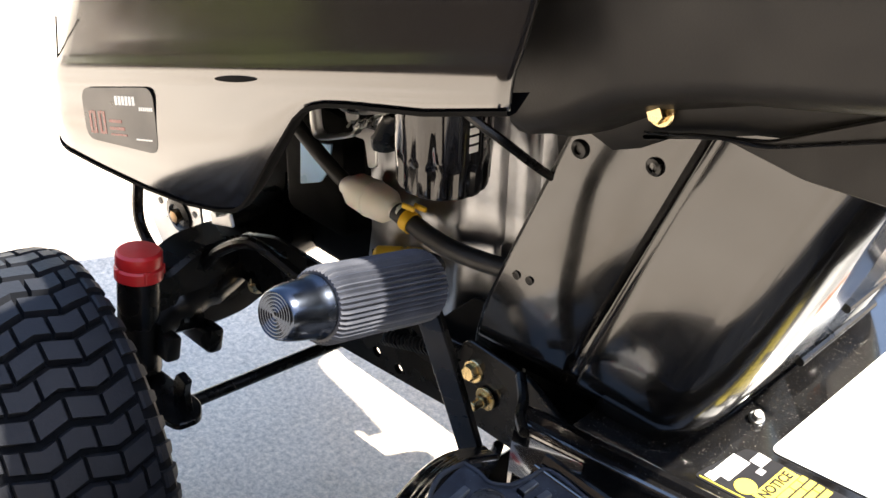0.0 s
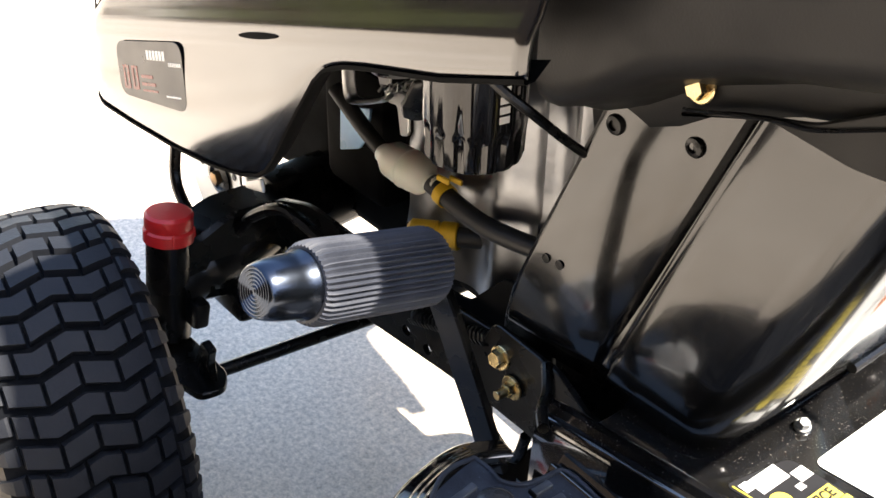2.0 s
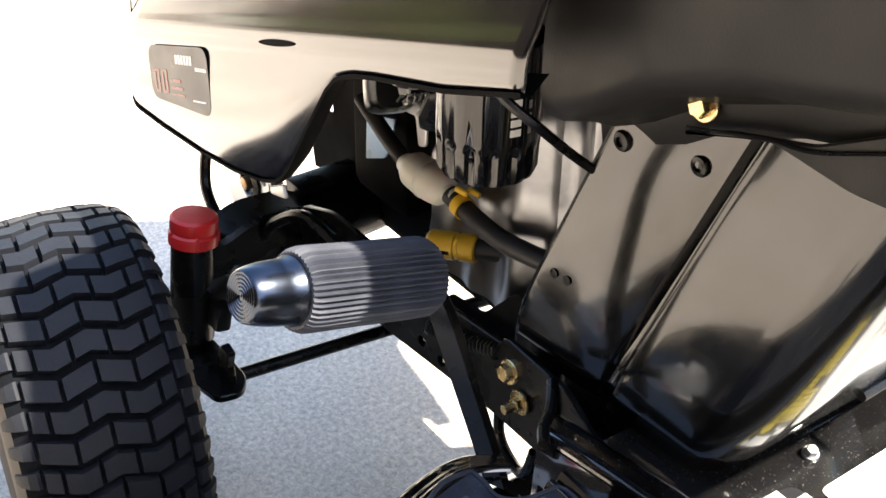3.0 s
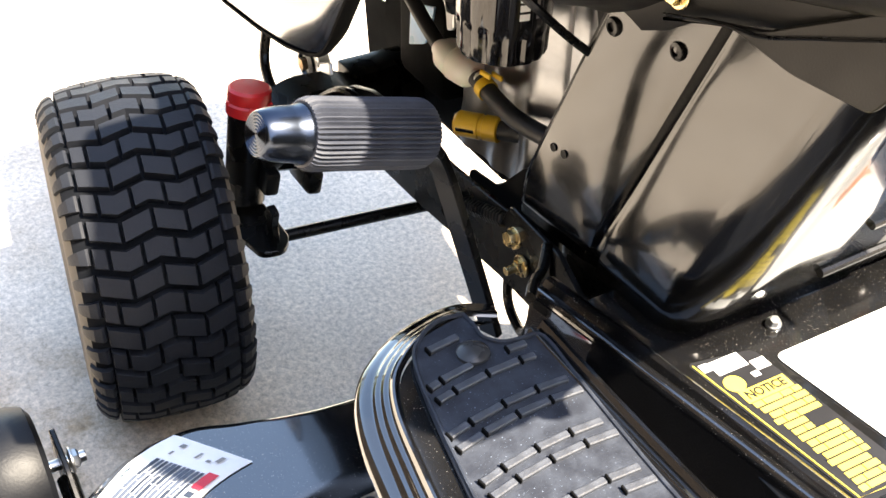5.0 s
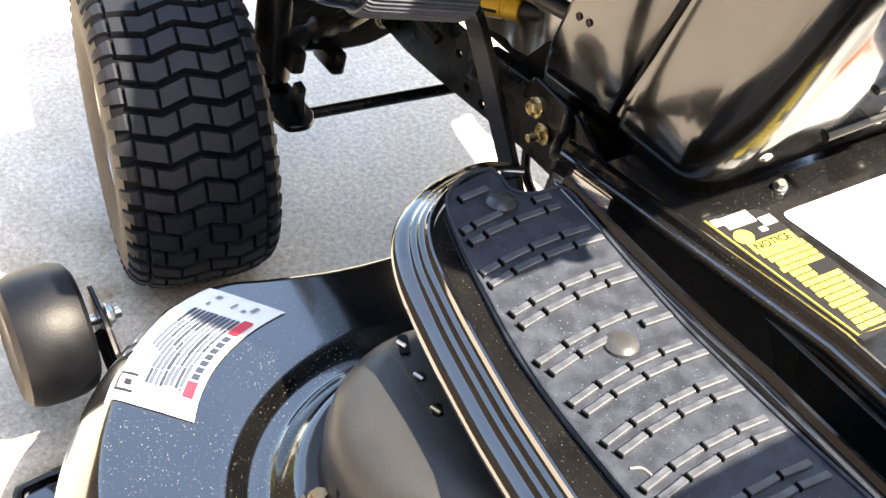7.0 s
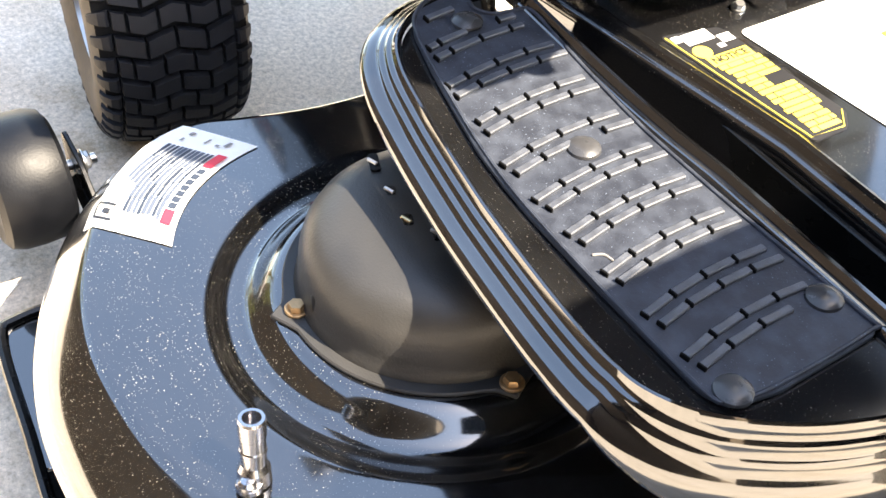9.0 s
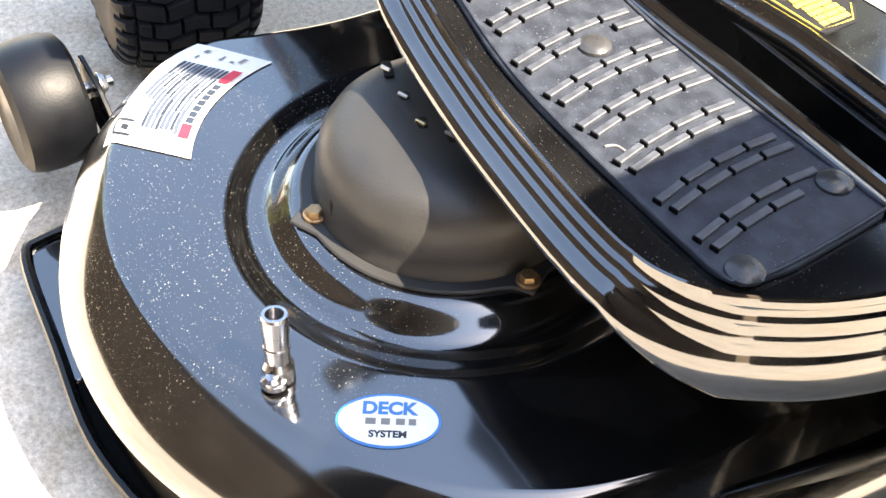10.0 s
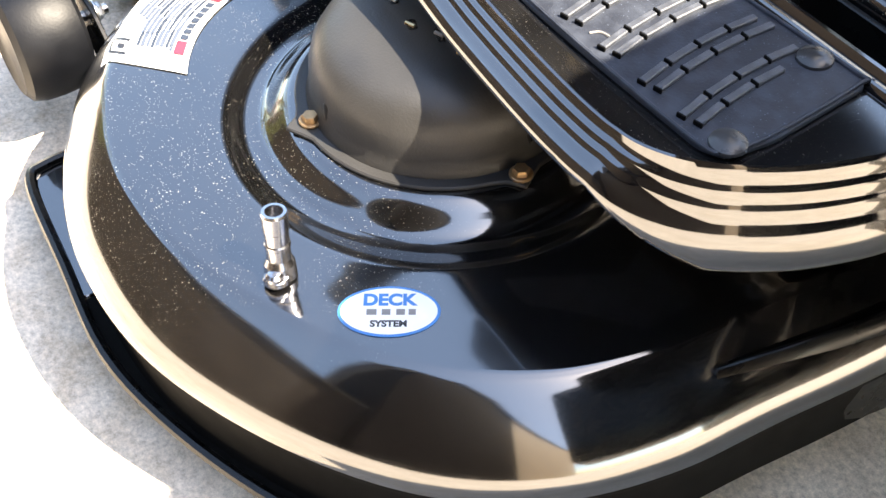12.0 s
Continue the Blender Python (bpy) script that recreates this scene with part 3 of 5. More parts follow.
def wash_port():
    port = Piece("wash_port", "small chromed hose fitting standing on the mower deck")
    m = pose(-0.722, 0.557, 0.197, 4, 6, 0) @ Matrix.Diagonal((0.88, 0.88, 0.96, 1))
    part("base_plate", plate(round_poly([(-0.015, -0.009), (0.010, -0.011), (0.017, 0.0), (0.010, 0.011), (-0.015, 0.009)], 0.008), 0.006, m @ pose(-0.004, 0.004, 0.010, 0, 0, 135), 0.001), CHROME, port)
    part("barrel", lathe([(0.0135, 0.004), (0.0128, 0.016), (0.0100, 0.021), (0.0098, 0.031), (0.0107, 0.032), (0.0107, 0.0345), (0.0099, 0.0355), (0.0099, 0.046), (0.0107, 0.047), (0.0109, 0.061), (0.0100, 0.063), (0.0074, 0.063), (0.0070, 0.045), (0.0, 0.045)], 32, m), CHROME, port, "", 18)
    part("screw_head", lathe([(0.0075, 0), (0.0075, 0.003), (0.005, 0.0055), (0, 0.0065)], 18, m @ pose(-0.010, 0.010, 0.010)), CHROME, port)
    return port


wash_port()


def deck_decals():
    # warning decal, bent round the front corner of the deck
    d = Piece("warning_decal", "white warning decal with black print and red bar")
    line = deck_outline()[32:100]

    def on_deck(u, v, lift):                 # u round the deck, v outwards, both 0..1
        a, b = Vector((-0.402, 0.405)), Vector((-0.485, 0.519))
        a2, b2 = Vector((-0.341, 0.450)), Vector((-0.424, 0.572))
        bend = 0.018 * (1 - (2 * u - 1) ** 2)
        p = a.lerp(b, u).lerp(a2.lerp(b2, u), v)
        n = Vector((0.80, 0.60))
        p = p + n * bend
        return Vector((p.x, p.y, deck_height(p) + rim_drop(p, line) + lift))

    def patch(u0, u1, v0, v1, lift, nu=14, nv=8):
        return grid([[on_deck(u0 + (u1 - u0) * i / nu, v0 + (v1 - v0) * j / nv, lift) for j in range(nv + 1)] for i in range(nu + 1)])

    part("sheet", patch(0, 1, 0, 1, 0.0012), WHITE, d, smooth=60)
    for u0, u1 in ((0.18, 0.32), (0.74, 0.86)):
        part("red_block", patch(u0, u1, 0.06, 0.18, 0.0026, 6, 2), RVINYL, d, "red block at the end of the headline", smooth=60)
    for k in range(7):
        part("headline_bar", patch(0.345 + 0.056 * k, 0.388 + 0.056 * k, 0.075, 0.165, 0.0026, 3, 1), PVINYL, d, "dark headline bars", smooth=60)
    rnd = random.Random(3)
    for k in range(11):
        v = 0.200 + 0.054 * k
        stop = 0.84 if k < 8 else 0.60
        u = 0.20
        while u < stop - 0.03:
            w = min(rnd.uniform(0.06, 0.20), stop - u)
            part("print_bar", patch(u, u + w, v, v + (0.046 if rnd.random() < 0.5 else 0.036), 0.0026, 4, 1), PVINYL if rnd.random() < 0.45 else TVINYL, d, smooth=60)
            u += w + 0.008
    for u, v, du, dv in ((0.05, 0.22, 0.05, 0.05), (0.10, 0.30, 0.02, 0.05), (0.07, 0.46, 0.05, 0.03), (0.05, 0.70, 0.03, 0.06), (0.12, 0.72, 0.03, 0.03)):
        part("pictogram", patch(u, u + du, v, v + dv, 0.0026, 2, 2), GVINYL, d, smooth=60)
    for u, v, du, dv in ((0.80, 0.70, 0.018, 0.20), (0.92, 0.70, 0.018, 0.20), (0.80, 0.88, 0.138, 0.025), (0.85, 0.74, 0.04, 0.08)):
        part("pictogram", patch(u, u + du, v, v + dv, 0.0026, 2, 2), KVINYL, d, smooth=60)
    # oval decal
    o = Piece("oval_decal", "white oval decal with blue border and lettering")
    m = pose(-0.7925, 0.5105, 0.1975, 0, 0, -123)
    z0 = max(deck_height(Vector((-0.7925 + 0.036 * math.cos(a), 0.5105 + 0.036 * math.sin(a)))) for a in (0, 1, 2, 3, 4, 5, 6)) - 0.1975 + 0.0005
    ell = lambda a, b: [(a * math.cos(2 * math.pi * k / 48), b * math.sin(2 * math.pi * k / 48)) for k in range(48)]
    part("border", plate(ell(0.0355, 0.0225), 0.0006, m @ pose(0, 0, z0), 0), BVINYL, o, "blue border", smooth=0)
    part("field", plate(ell(0.0335, 0.0205), 0.0006, m @ pose(0, 0, z0 + 0.0003), 0), WHITE, o, smooth=0)
    words("deck_lettering", "DECK", 0.0140, m @ pose(0, 0.0095, z0 + 0.0003), BVINYL, o, 0.0006)
    words("system_lettering", "SYSTEM", 0.0075, m @ pose(0, -0.0115, z0 + 0.0003), KVINYL, o, 0.0003)
    part("print_bar", bars([(-0.012, -0.001, 0.007, 0.005), (-0.002, -0.001, 0.006, 0.005), (0.008, -0.001, 0.006, 0.005), (0.016, -0.001, 0.005, 0.005)], m @ pose(0, 0, z0 + 0.0003)), GVINYL, o, "faded grey print", smooth=0)


deck_decals()


def gauge_wheel():
    g = Piece("gauge_wheel", "small black plastic gauge wheel beside the mower deck")
    m = pose(-0.244, 0.579, 0.114, -90, 0, 0)
    part("roller", lathe([(0.0, -0.036), (0.016, -0.036), (0.018, -0.031), (0.046, -0.031), (0.052, -0.035), (0.060, -0.030), (0.064, -0.018), (0.065, 0.0), (0.064, 0.018), (0.060, 0.030), (0.052, 0.035), (0.046, 0.031), (0.018, 0.031), (0.0, 0.031)], 48, m), ROLLERM, g, "worn black plastic roller")
    part("axle_bolt", rod((-0.244, 0.608, 0.114), (-0.244, 0.508, 0.114), 0.0055), STEEL, g, "bright steel bolt")
    hexbolt("nut", (-0.244, 0.522, 0.114), (0, -1, 0), 0.009, STEEL, "bright steel lock nut", g, 0.008)
    part("bracket", plate(round_poly([(-0.272, 0.135), (-0.222, 0.142), (-0.225, 0.090), (-0.33, 0.055), (-0.36, 0.055), (-0.36, 0.075)], 0.008), 0.005, side_frame(0.532), 0.001), FRAME, g)
    part("bracket_arm", tube([(-0.25, 0.529, 0.10), (-0.31, 0.53, 0.085), (-0.37, 0.53, 0.085)], 0.009, 10), FRAME, g)
    return g


gauge_wheel()

# ---------------------------------------------------------------- footrest
FOOT_Z = 0.348


def lift(x):
    """The footrest rises towards its front end."""
    return 0.028 * max(0.0, min(1.1, (x + 0.70) / 0.25)) ** 1.3


def raised(bm, step=0.012):
    """Cut across at even steps, then bent up with the footrest."""
    x = -0.69
    while x < -0.44:
        bmesh.ops.bisect_plane(bm, geom=bm.verts[:] + bm.edges[:] + bm.faces[:], plane_co=(x, 0, 0), plane_no=(1, 0, 0))
        x += step
    for v in bm.verts:
        v.co.z += lift(v.co.x)
    return bm


def footrest():
    f = Piece("footrest", "glossy black steel footrest with a rolled outer edge")
    outer = [(-0.482, 0.236), (-0.471, 0.262), (-0.472, 0.292), (-0.483, 0.328), (-0.508, 0.361), (-0.545, 0.379), (-0.600, 0.3885), (-0.654, 0.395), (-0.745, 0.404), (-0.82, 0.4085), (-0.865, 0.4055),
             (-0.900, 0.390), (-0.930, 0.363), (-0.955, 0.327), (-0.972, 0.290), (-0.983, 0.25), (-0.992, 0.18)]
    line = [Vector((p.x, p.y)) for p in spline([(x, y, 0) for x, y in outer], 8)]
    nrm = outward(line)
    nrm = [n if (Vector((-0.7, 0.3)) - p).dot(n) < 0 else -n for p, n in zip(line, nrm)]
    wide, drop = [], []
    for p in line:
        wide.append(0.82 - 0.30 * max(0.0, min(1.0, (-p.x - 0.86) / 0.07)))
        drop.append(0.55 + 0.45 * max(0.0, min(1.0, (-p.x - 0.50) / 0.10)) + 1.4 * max(0.0, min(1.0, (-p.x - 0.86) / 0.07)))
    prof = [(0.038, 0.000), (0.0362, 0.0022), (0.034, 0.0036), (0.0318, 0.0030), (0.030, 0.0000), (0.0288, -0.0018), (0.0270, -0.0028), (0.0250, -0.0034), (0.0238, -0.0046), (0.0226, -0.0068), (0.0206, -0.0080), (0.0186, -0.0088),
            (0.0170, -0.0102), (0.0156, -0.0124), (0.0134, -0.0136), (0.0108, -0.0147), (0.0078, -0.0162), (0.0050, -0.0182), (0.0028, -0.0206), (0.0012, -0.0230), (0.0004, -0.0254), (0.0010, -0.0272), (0.0035, -0.0282), (0.008, -0.0282)]
    rows = [[(p.x - n.x * d * w, p.y - n.y * d * w, FOOT_Z + lift(p.x) + dz * k) for p, n, w, k in zip(line, nrm, wide, drop)] for d, dz in prof]
    part("rolled_edge", grid(rows), GLOSS, f, "rolled glossy black edge with two beads")
    inner = [p - n * 0.038 * w for p, n, w in zip(line, nrm, wide)]
    # the plate, with a round notch at the front where the pedal arm passes
    poly = [(p.x, p.y) for p in inner] + [(-0.95, 0.180), (-0.95, 0.212), (-0.60, 0.214), (-0.535, 0.214), (-0.527, 0.228), (-0.5305, 0.243), (-0.528, 0.258), (-0.519, 0.268), (-0.508, 0.267)]
    b = bmesh.new()
    b.faces.new([b.verts.new((x, y, FOOT_Z)) for x, y in poly])
    part("tread_plate", raised(b), DUSTY, f, "dusty glossy black plate")
    # raised inner lip, deep trough and the tunnel's edge
    sec = [(0.224, 0.000), (0.2225, 0.004), (0.2200, 0.0065), (0.2175, 0.006), (0.2160, 0.003), (0.2145, 0.002), (0.2125, 0.005), (0.2100, 0.0085), (0.2070, 0.0085), (0.2050, 0.005), (0.2035, -0.004), (0.2020, -0.055), (0.196, -0.066), (0.170, -0.066), (0.163, -0.055), (0.1605, -0.012), (0.1585, 0.000)]
    xs = [-0.478, -0.488, -0.50, -0.515, -0.53, -0.555, -0.58, -0.61, -0.65, -0.70, -0.75, -0.85, -0.95, -1.05, -1.2]
    half = next(i for i, (y, dz) in enumerate(sec) if y < 0.20)
    for name, run, front, label in (("inner_lip", sec[:half + 1], -0.53, "pressed lip beside the mat"), ("inner_channel", sec[half:], -0.47, "pressed channel beside the tunnel")):
        rows = [[(x, y + flare_out(x) * (1 if y < 0.19 else 0.45), FOOT_Z + (lift(x) if y > 0.19 else 0.0) + dz) for y, dz in run] for x in xs if x <= front]
        part(name, grid(rows), GLOSS, f, label)
    part("channel_mouth", tube([(-0.462, 0.176, 0.378), (-0.478, 0.190, 0.372), (-0.490, 0.206, 0.372), (-0.505, 0.2185, 0.374)], 0.0042, 10), FRAME, f)
    return f


def flare_out(x):
    """How far the tunnel's edge runs outwards towards the front."""
    return 0.15 * max(0.0, x + 0.745)


footrest()


def foot_mat():
    mt = Piece("foot_mat", "black ribbed rubber mat lying on the footrest")
    poly = [(-0.4955, 0.2715), (-0.494, 0.294), (-0.5075, 0.317), (-0.527, 0.327), (-0.565, 0.335), (-0.596, 0.340), (-0.655, 0.3490), (-0.726, 0.3525), (-0.80, 0.3525), (-0.895, 0.350),
            (-0.911, 0.341), (-0.9155, 0.308), (-0.910, 0.226), (-0.902, 0.2215), (-0.79, 0.2265), (-0.686, 0.2265), (-0.58, 0.2275), (-0.538, 0.2285), (-0.5325, 0.243), (-0.5300, 0.2585), (-0.5195, 0.2695), (-0.508, 0.2695)]
    part("sheet", raised(plate(round_poly(poly, 0.006, 3), 0.005, pose(0, 0, FOOT_Z + 0.0052), 0.0012)), MATRUB, mt)
    edge = [Vector((x, y, FOOT_Z + 0.0056)) for x, y in poly]
    mid = sum(edge, Vector()) / len(edge)
    part("border_bead", raised(tube([p + (mid - p).normalized() * 0.0035 for p in edge] + [edge[0] + (mid - edge[0]).normalized() * 0.0035], 0.0017, 8, 4), 1.0), MATRUB, mt)
    rivets = [(-0.533, 0.2835), (-0.684, 0.281), (-0.903, 0.334), (-0.873, 0.234)]
    top = FOOT_Z + 0.0062
    shared = {}
    slit = None
    cuts = [0.236, 0.262, 0.289, 0.317, 0.344]
    for k, x0 in enumerate([-0.505, -0.543, -0.582, -0.623, -0.665, -0.704, -0.741, -0.781, -0.822, -0.860]):
        for row in range(1 if k == 0 else 0, 2):
            for i in range(4):
                y0, y1 = cuts[i] + 0.0012, cuts[i + 1] - 0.0012
                if row:
                    y0, y1 = y0 - 0.004, y1 - 0.004
                if k == 0:
                    y0, y1 = max(y0, 0.284), min(y1, 0.312)
                elif k == 1:
                    y0, y1 = max(y0, 0.246), min(y1, 0.327)
                elif k < 4:
                    y1 = min(y1, 0.335)
                yc, w = (y0 + y1) / 2, round(y1 - y0, 4)
                if w < 0.006:
                    continue
                x = x0 - 0.012 * row - 1.7 * ((yc - 0.26) ** 2 - 0.029 ** 2)
                if min((Vector((x, yc)) - Vector(q)).length for q in rivets) < 0.017:
                    continue
                if w not in shared:
                    ob = part("rib", box(0.0056, w, 0.0044, Matrix(), 0.0008, 1), MATRIB, mt)
                    shared[w] = ob.data
                else:
                    ob = new("rib", shared[w])
                    ob.parent = mt.ob
                slope = math.degrees(math.atan((lift(x + 0.003) - lift(x - 0.003)) / 0.006))
                ob.matrix_basis = pose(x, yc, top + lift(x), 0, -slope, math.degrees(math.atan(3.4 * (yc - 0.26))))
                if slit is None:
                    gap = slit = part("rib_gap", box(0.0066, 0.0016, 0.0047, Matrix(), 0.0004, 1), VOID, mt)
                else:
                    gap = new("rib_gap", slit.data)
                    gap.parent = mt.ob
                gap.matrix_basis = ob.matrix_basis @ pose(0, w / 2 + 0.0004, 0)
    for x, y in rivets:
        part("push_rivet", lathe([(0.0125, 0), (0.012, 0.002), (0.009, 0.0042), (0.005, 0.0054), (0, 0.0058)], 24, pose(x, y, FOOT_Z + 0.0052 + lift(x))), RIVET, mt, "smooth domed rubber rivet")
    return mt


foot_mat()


# ---------------------------------------------------------------- tunnel with decals
def tunnel():
    t = Piece("centre_tunnel", "dusty black steel tunnel between the footrests")
    edge = [(0.1575, -0.060), (0.1575, 0.000), (0.1560, 0.005), (0.1535, 0.007), (0.1505, 0.0065), (0.1490, 0.007), (0.1465, 0.0125), (0.1430, 0.0140), (0.1395, 0.0125), (0.1365, 0.0085)]
    xs = [-0.478, -0.49, -0.51, -0.54, -0.57, -0.60, -0.65, -0.70, -0.75, -0.85, -1.0, -1.3, -1.6]
    rows = []
    for x in xs:
        out = [(y + flare_out(x), dz) for y, dz in edge]
        if x < -0.50:
            across = out + [(0.10, 0.008), (0.0, 0.008), (-0.10, 0.008)] + [(-y, dz) for y, dz in reversed(out)]
            rows.append([(x, y, FOOT_Z + dz) for y, dz in across])
    part("top_plate", grid(rows), DUSTY, t, "dusty black plate")
    for sgn in (1, -1):
        part("edge_rail", grid([[(x, sgn * (y + flare_out(x)), FOOT_Z + dz) for y, dz in edge] for x in xs if x > -0.575]), DUSTY, t, "beaded rail running forward beside the tower")
    return t


tunnel()


def tunnel_decals():
    z = FOOT_Z + 0.0085
    n = Piece("notice_decal", "black notice decal with yellow print on the tunnel")
    m = pose(0, 0, z)
    part("sheet", plate(round_poly([(-0.602, 0.150), (-0.757, 0.1330), (-0.757, 0.1000), (-0.740, 0.086), (-0.612, 0.098)][::-1], 0.006), 0.0006, m @ pose(0, 0, 0.0006), 0), KVINYL, n, smooth=0)
    frame_line = [(-0.606, 0.1475), (-0.752, 0.1315), (-0.7535, 0.1010), (-0.738, 0.0885)]
    part("border_line", tube([(x, y, z + 0.0008) for x, y in frame_line], 0.0006, 6, 0), YVINYL, n)
    # white pictograms, a yellow disc and rows of yellow print
    for q in ((-0.616, 0.124, 0.014, 0.026), (-0.612, 0.141, 0.008, 0.007), (-0.626, 0.103, 0.010, 0.012), (-0.633, 0.113, 0.005, 0.006)):
        part("pictogram", bars([q], m @ pose(0, 0, 0.0007)), WHITE, n, smooth=0)
    part("yellow_disc", plate([(-0.634 + 0.008 * math.cos(a / 3), 0.133 + 0.008 * math.sin(a / 3)) for a in range(19)], 0.0004, m @ pose(0, 0, 0.0010), 0), YVINYL, n, smooth=0)
    rnd = random.Random(4)
    heading = m @ Matrix(((0, 1, 0, -0.6480), (-1, 0, 0, 0.1170), (0, 0, 1, 0.0007), (0, 0, 0, 1)))
    part("heading_block", bars([(0, 0, 0.040, 0.0122)], heading), YVINYL, n, "yellow heading block", smooth=0)
    words("heading", "NOTICE", 0.0108, heading @ pose(0, 0, 0.0004), KVINYL, n, 0.0003, 0.86)
    for k in range(2, 17):
        x = -0.6445 - 0.0064 * k
        lo, hi = 0.094 + 0.0035 * (k > 12), 0.138 - 0.0007 * k
        if k in (6, 7):
            lo = 0.112
        hi -= rnd.uniform(0, 0.004)
        while hi - lo > 0.004:
            w = min(rnd.uniform(0.006, 0.030), hi - lo)
            part("yellow_print", bars([(x, hi - w / 2, 0.0047, w - 0.0010)], m @ pose(0, 0, 0.0007)), YVINYL, n, smooth=0)
            hi -= w
    w = Piece("instruction_decal", "large white instruction decal on the tunnel")
    part("sheet", plate(round_poly([(-0.624, 0.0885), (-0.790, 0.0700), (-0.790, -0.085), (-0.622, -0.085)], 0.008), 0.0006, pose(0, 0, z + 0.0006), 0), WHITE, w, smooth=0)
    part("orange_band", plate([(-0.678, -0.012), (-0.702, -0.012), (-0.702, -0.080), (-0.678, -0.080)], 0.0003, pose(0, 0, z + 0.0009), 0), OVINYL, w, smooth=0)
    for k in range(6):
        part("headline_bar", bars([(-0.690, -0.020 - 0.010 * k, 0.010, 0.006)], pose(0, 0, z + 0.0009)), KVINYL, w, "black headline print", smooth=0)
    part("print_bar", bars([(-0.712 - 0.008 * k, -0.02, 0.003, 0.11 - 0.02 * (k % 3)) for k in range(9)], pose(0, 0, z + 0.0006)), GVINYL, w, "fine grey print", smooth=0)


tunnel_decals()


# ---------------------------------------------------------------- steering tower
def steering_tower():
    t = Piece("steering_tower", "satin black sheet steel tower below the dash")
    # side sheet: stations from the front edge back and round into the rear face, each a line from foot to head
    lean = lambda v: 0.172 - 0.034 * v
    foot_z, head_z = 0.362, 0.64

    def station(u):
        # u: 0 front edge, 1 rear corner; gives x at foot and at head
        return -0.397 - 0.190 * u, -0.494 - 0.190 * u

    def ridge(u):
        s = lambda a, b: max(0.0, min(1.0, (u - a) / (b - a)))
        up = s(0.405, 0.43) - s(0.475, 0.50)
        return 0.006 * up + 0.028 * u + 0.008 * (min(u, 0.405) / 0.405) ** 2 * (1 - s(0.475, 0.50))

    for sgn in (1, -1):
        rows = []
        us = [0, 0.006, 0.012, 0.06, 0.1, 0.15, 0.2, 0.25, 0.3, 0.35, 0.395, 0.405, 0.4125, 0.4225, 0.43, 0.44, 0.45, 0.465, 0.475, 0.482, 0.492, 0.50, 0.51, 0.55, 0.60, 0.7, 0.78, 0.81, 0.825]
        for u in us:
            xf, xh = station(u)
            row = []
            for k in range(15):
                v = k / 14
                z = foot_z + (head_z - foot_z) * v
                flare = -0.018 * max(0.0, 1 - v / 0.30) ** 2
                fade = 0.35 + 0.65 * max(0.0, min(1.0, v / 0.25))
                row.append((xf + (xh - xf) * v, sgn * (lean(v) + flare - ridge(u) * fade), z))
            rows.append(row)
        # round rear corner into the rear face
        for a in range(1, 13):
            ang = a / 12 * math.pi / 2
            xf, xh = station(0.825)
            row = []
            for k in range(15):
                v = k / 14
                z = foot_z + (head_z - foot_z) * v
                r = 0.042
                flare = -0.018 * max(0.0, 1 - v / 0.30) ** 2
                fade = 0.35 + 0.65 * max(0.0, min(1.0, v / 0.25))
                row.append((xf + (xh - xf) * v - (r + flare) * math.sin(ang), sgn * (lean(v) + flare - ridge(0.825) * fade - (r + flare) * (1 - math.cos(ang))), z))
            rows.append(row)
        for y in (0.085, 0.05, 0.0):
            row = []
            xf, xh = station(0.825)
            for k in range(15):
                v = k / 14
                z = foot_z + (head_z - foot_z) * v
                flare = -0.018 * max(0.0, 1 - v / 0.30) ** 2
                row.append((xf + (xh - xf) * v - 0.042 - flare, sgn * y, z))
            rows.append(row)
        sheet = part("side_sheet", grid(rows), SATIN, t, "satin black sheet with a pressed groove")
        thicken(sheet, 0.002)
    front = [Vector((-0.396, 0.1726, 0.362)), Vector((-0.493, 0.1386, 0.64))]
    part("front_hem", tube([front[0] + Vector((0, -0.018, 0)), front[0].lerp(front[1], 0.12) + Vector((0, -0.0065, 0)), front[0].lerp(front[1], 0.3), front[1]], 0.0013, 8, 4), FRAME, t)
    part("base", box(0.150, 0.270, 0.085, pose(-0.487, 0, 0.3285), 0.02), FRAME, t, "black base under the tower")
    for y, x, z in ((0.1460, -0.477, 0.562), (0.1330, -0.529, 0.565)):
        s = part("torx_screw", lathe([(0.0070, 0), (0.0070, 0.0025), (0.0060, 0.004), (0.0034, 0.0045), (0.0032, 0.0025), (0, 0.0025)], 24, along((x, y, z), (x, y + 1, z))), FRAME, t, "black torx screw")
    for x, y, z in ((-0.4394, 0.1615, 0.4489), (-0.4503, 0.1594, 0.4483)):
        part("small_hole", lathe([(0.0034, 0), (0.0034, 0.0008), (0.0026, 0.001), (0, 0.0006)], 14, along((x, y, z), (x, 1, z))), FRAME, t)
    # vent slots in the rear face
    for k, (y, z) in enumerate([(0.03, 0.410), (0.01, 0.455), (-0.01, 0.50)]):
        xr = -0.554 - 0.042 - 0.35 * (z - 0.362) - 0.001
        part("vent_slot", tube([(xr, y + 0.02, z), (xr, y - 0.08, z + 0.004)], 0.004, 10, 0), FRAME, t)
    hexbolt("bolt", (-0.598, 0.066, 0.3570), (-0.3, 0.2, 1), 0.0044, STEEL, "bright steel screw", t)
    return t


steering_tower()


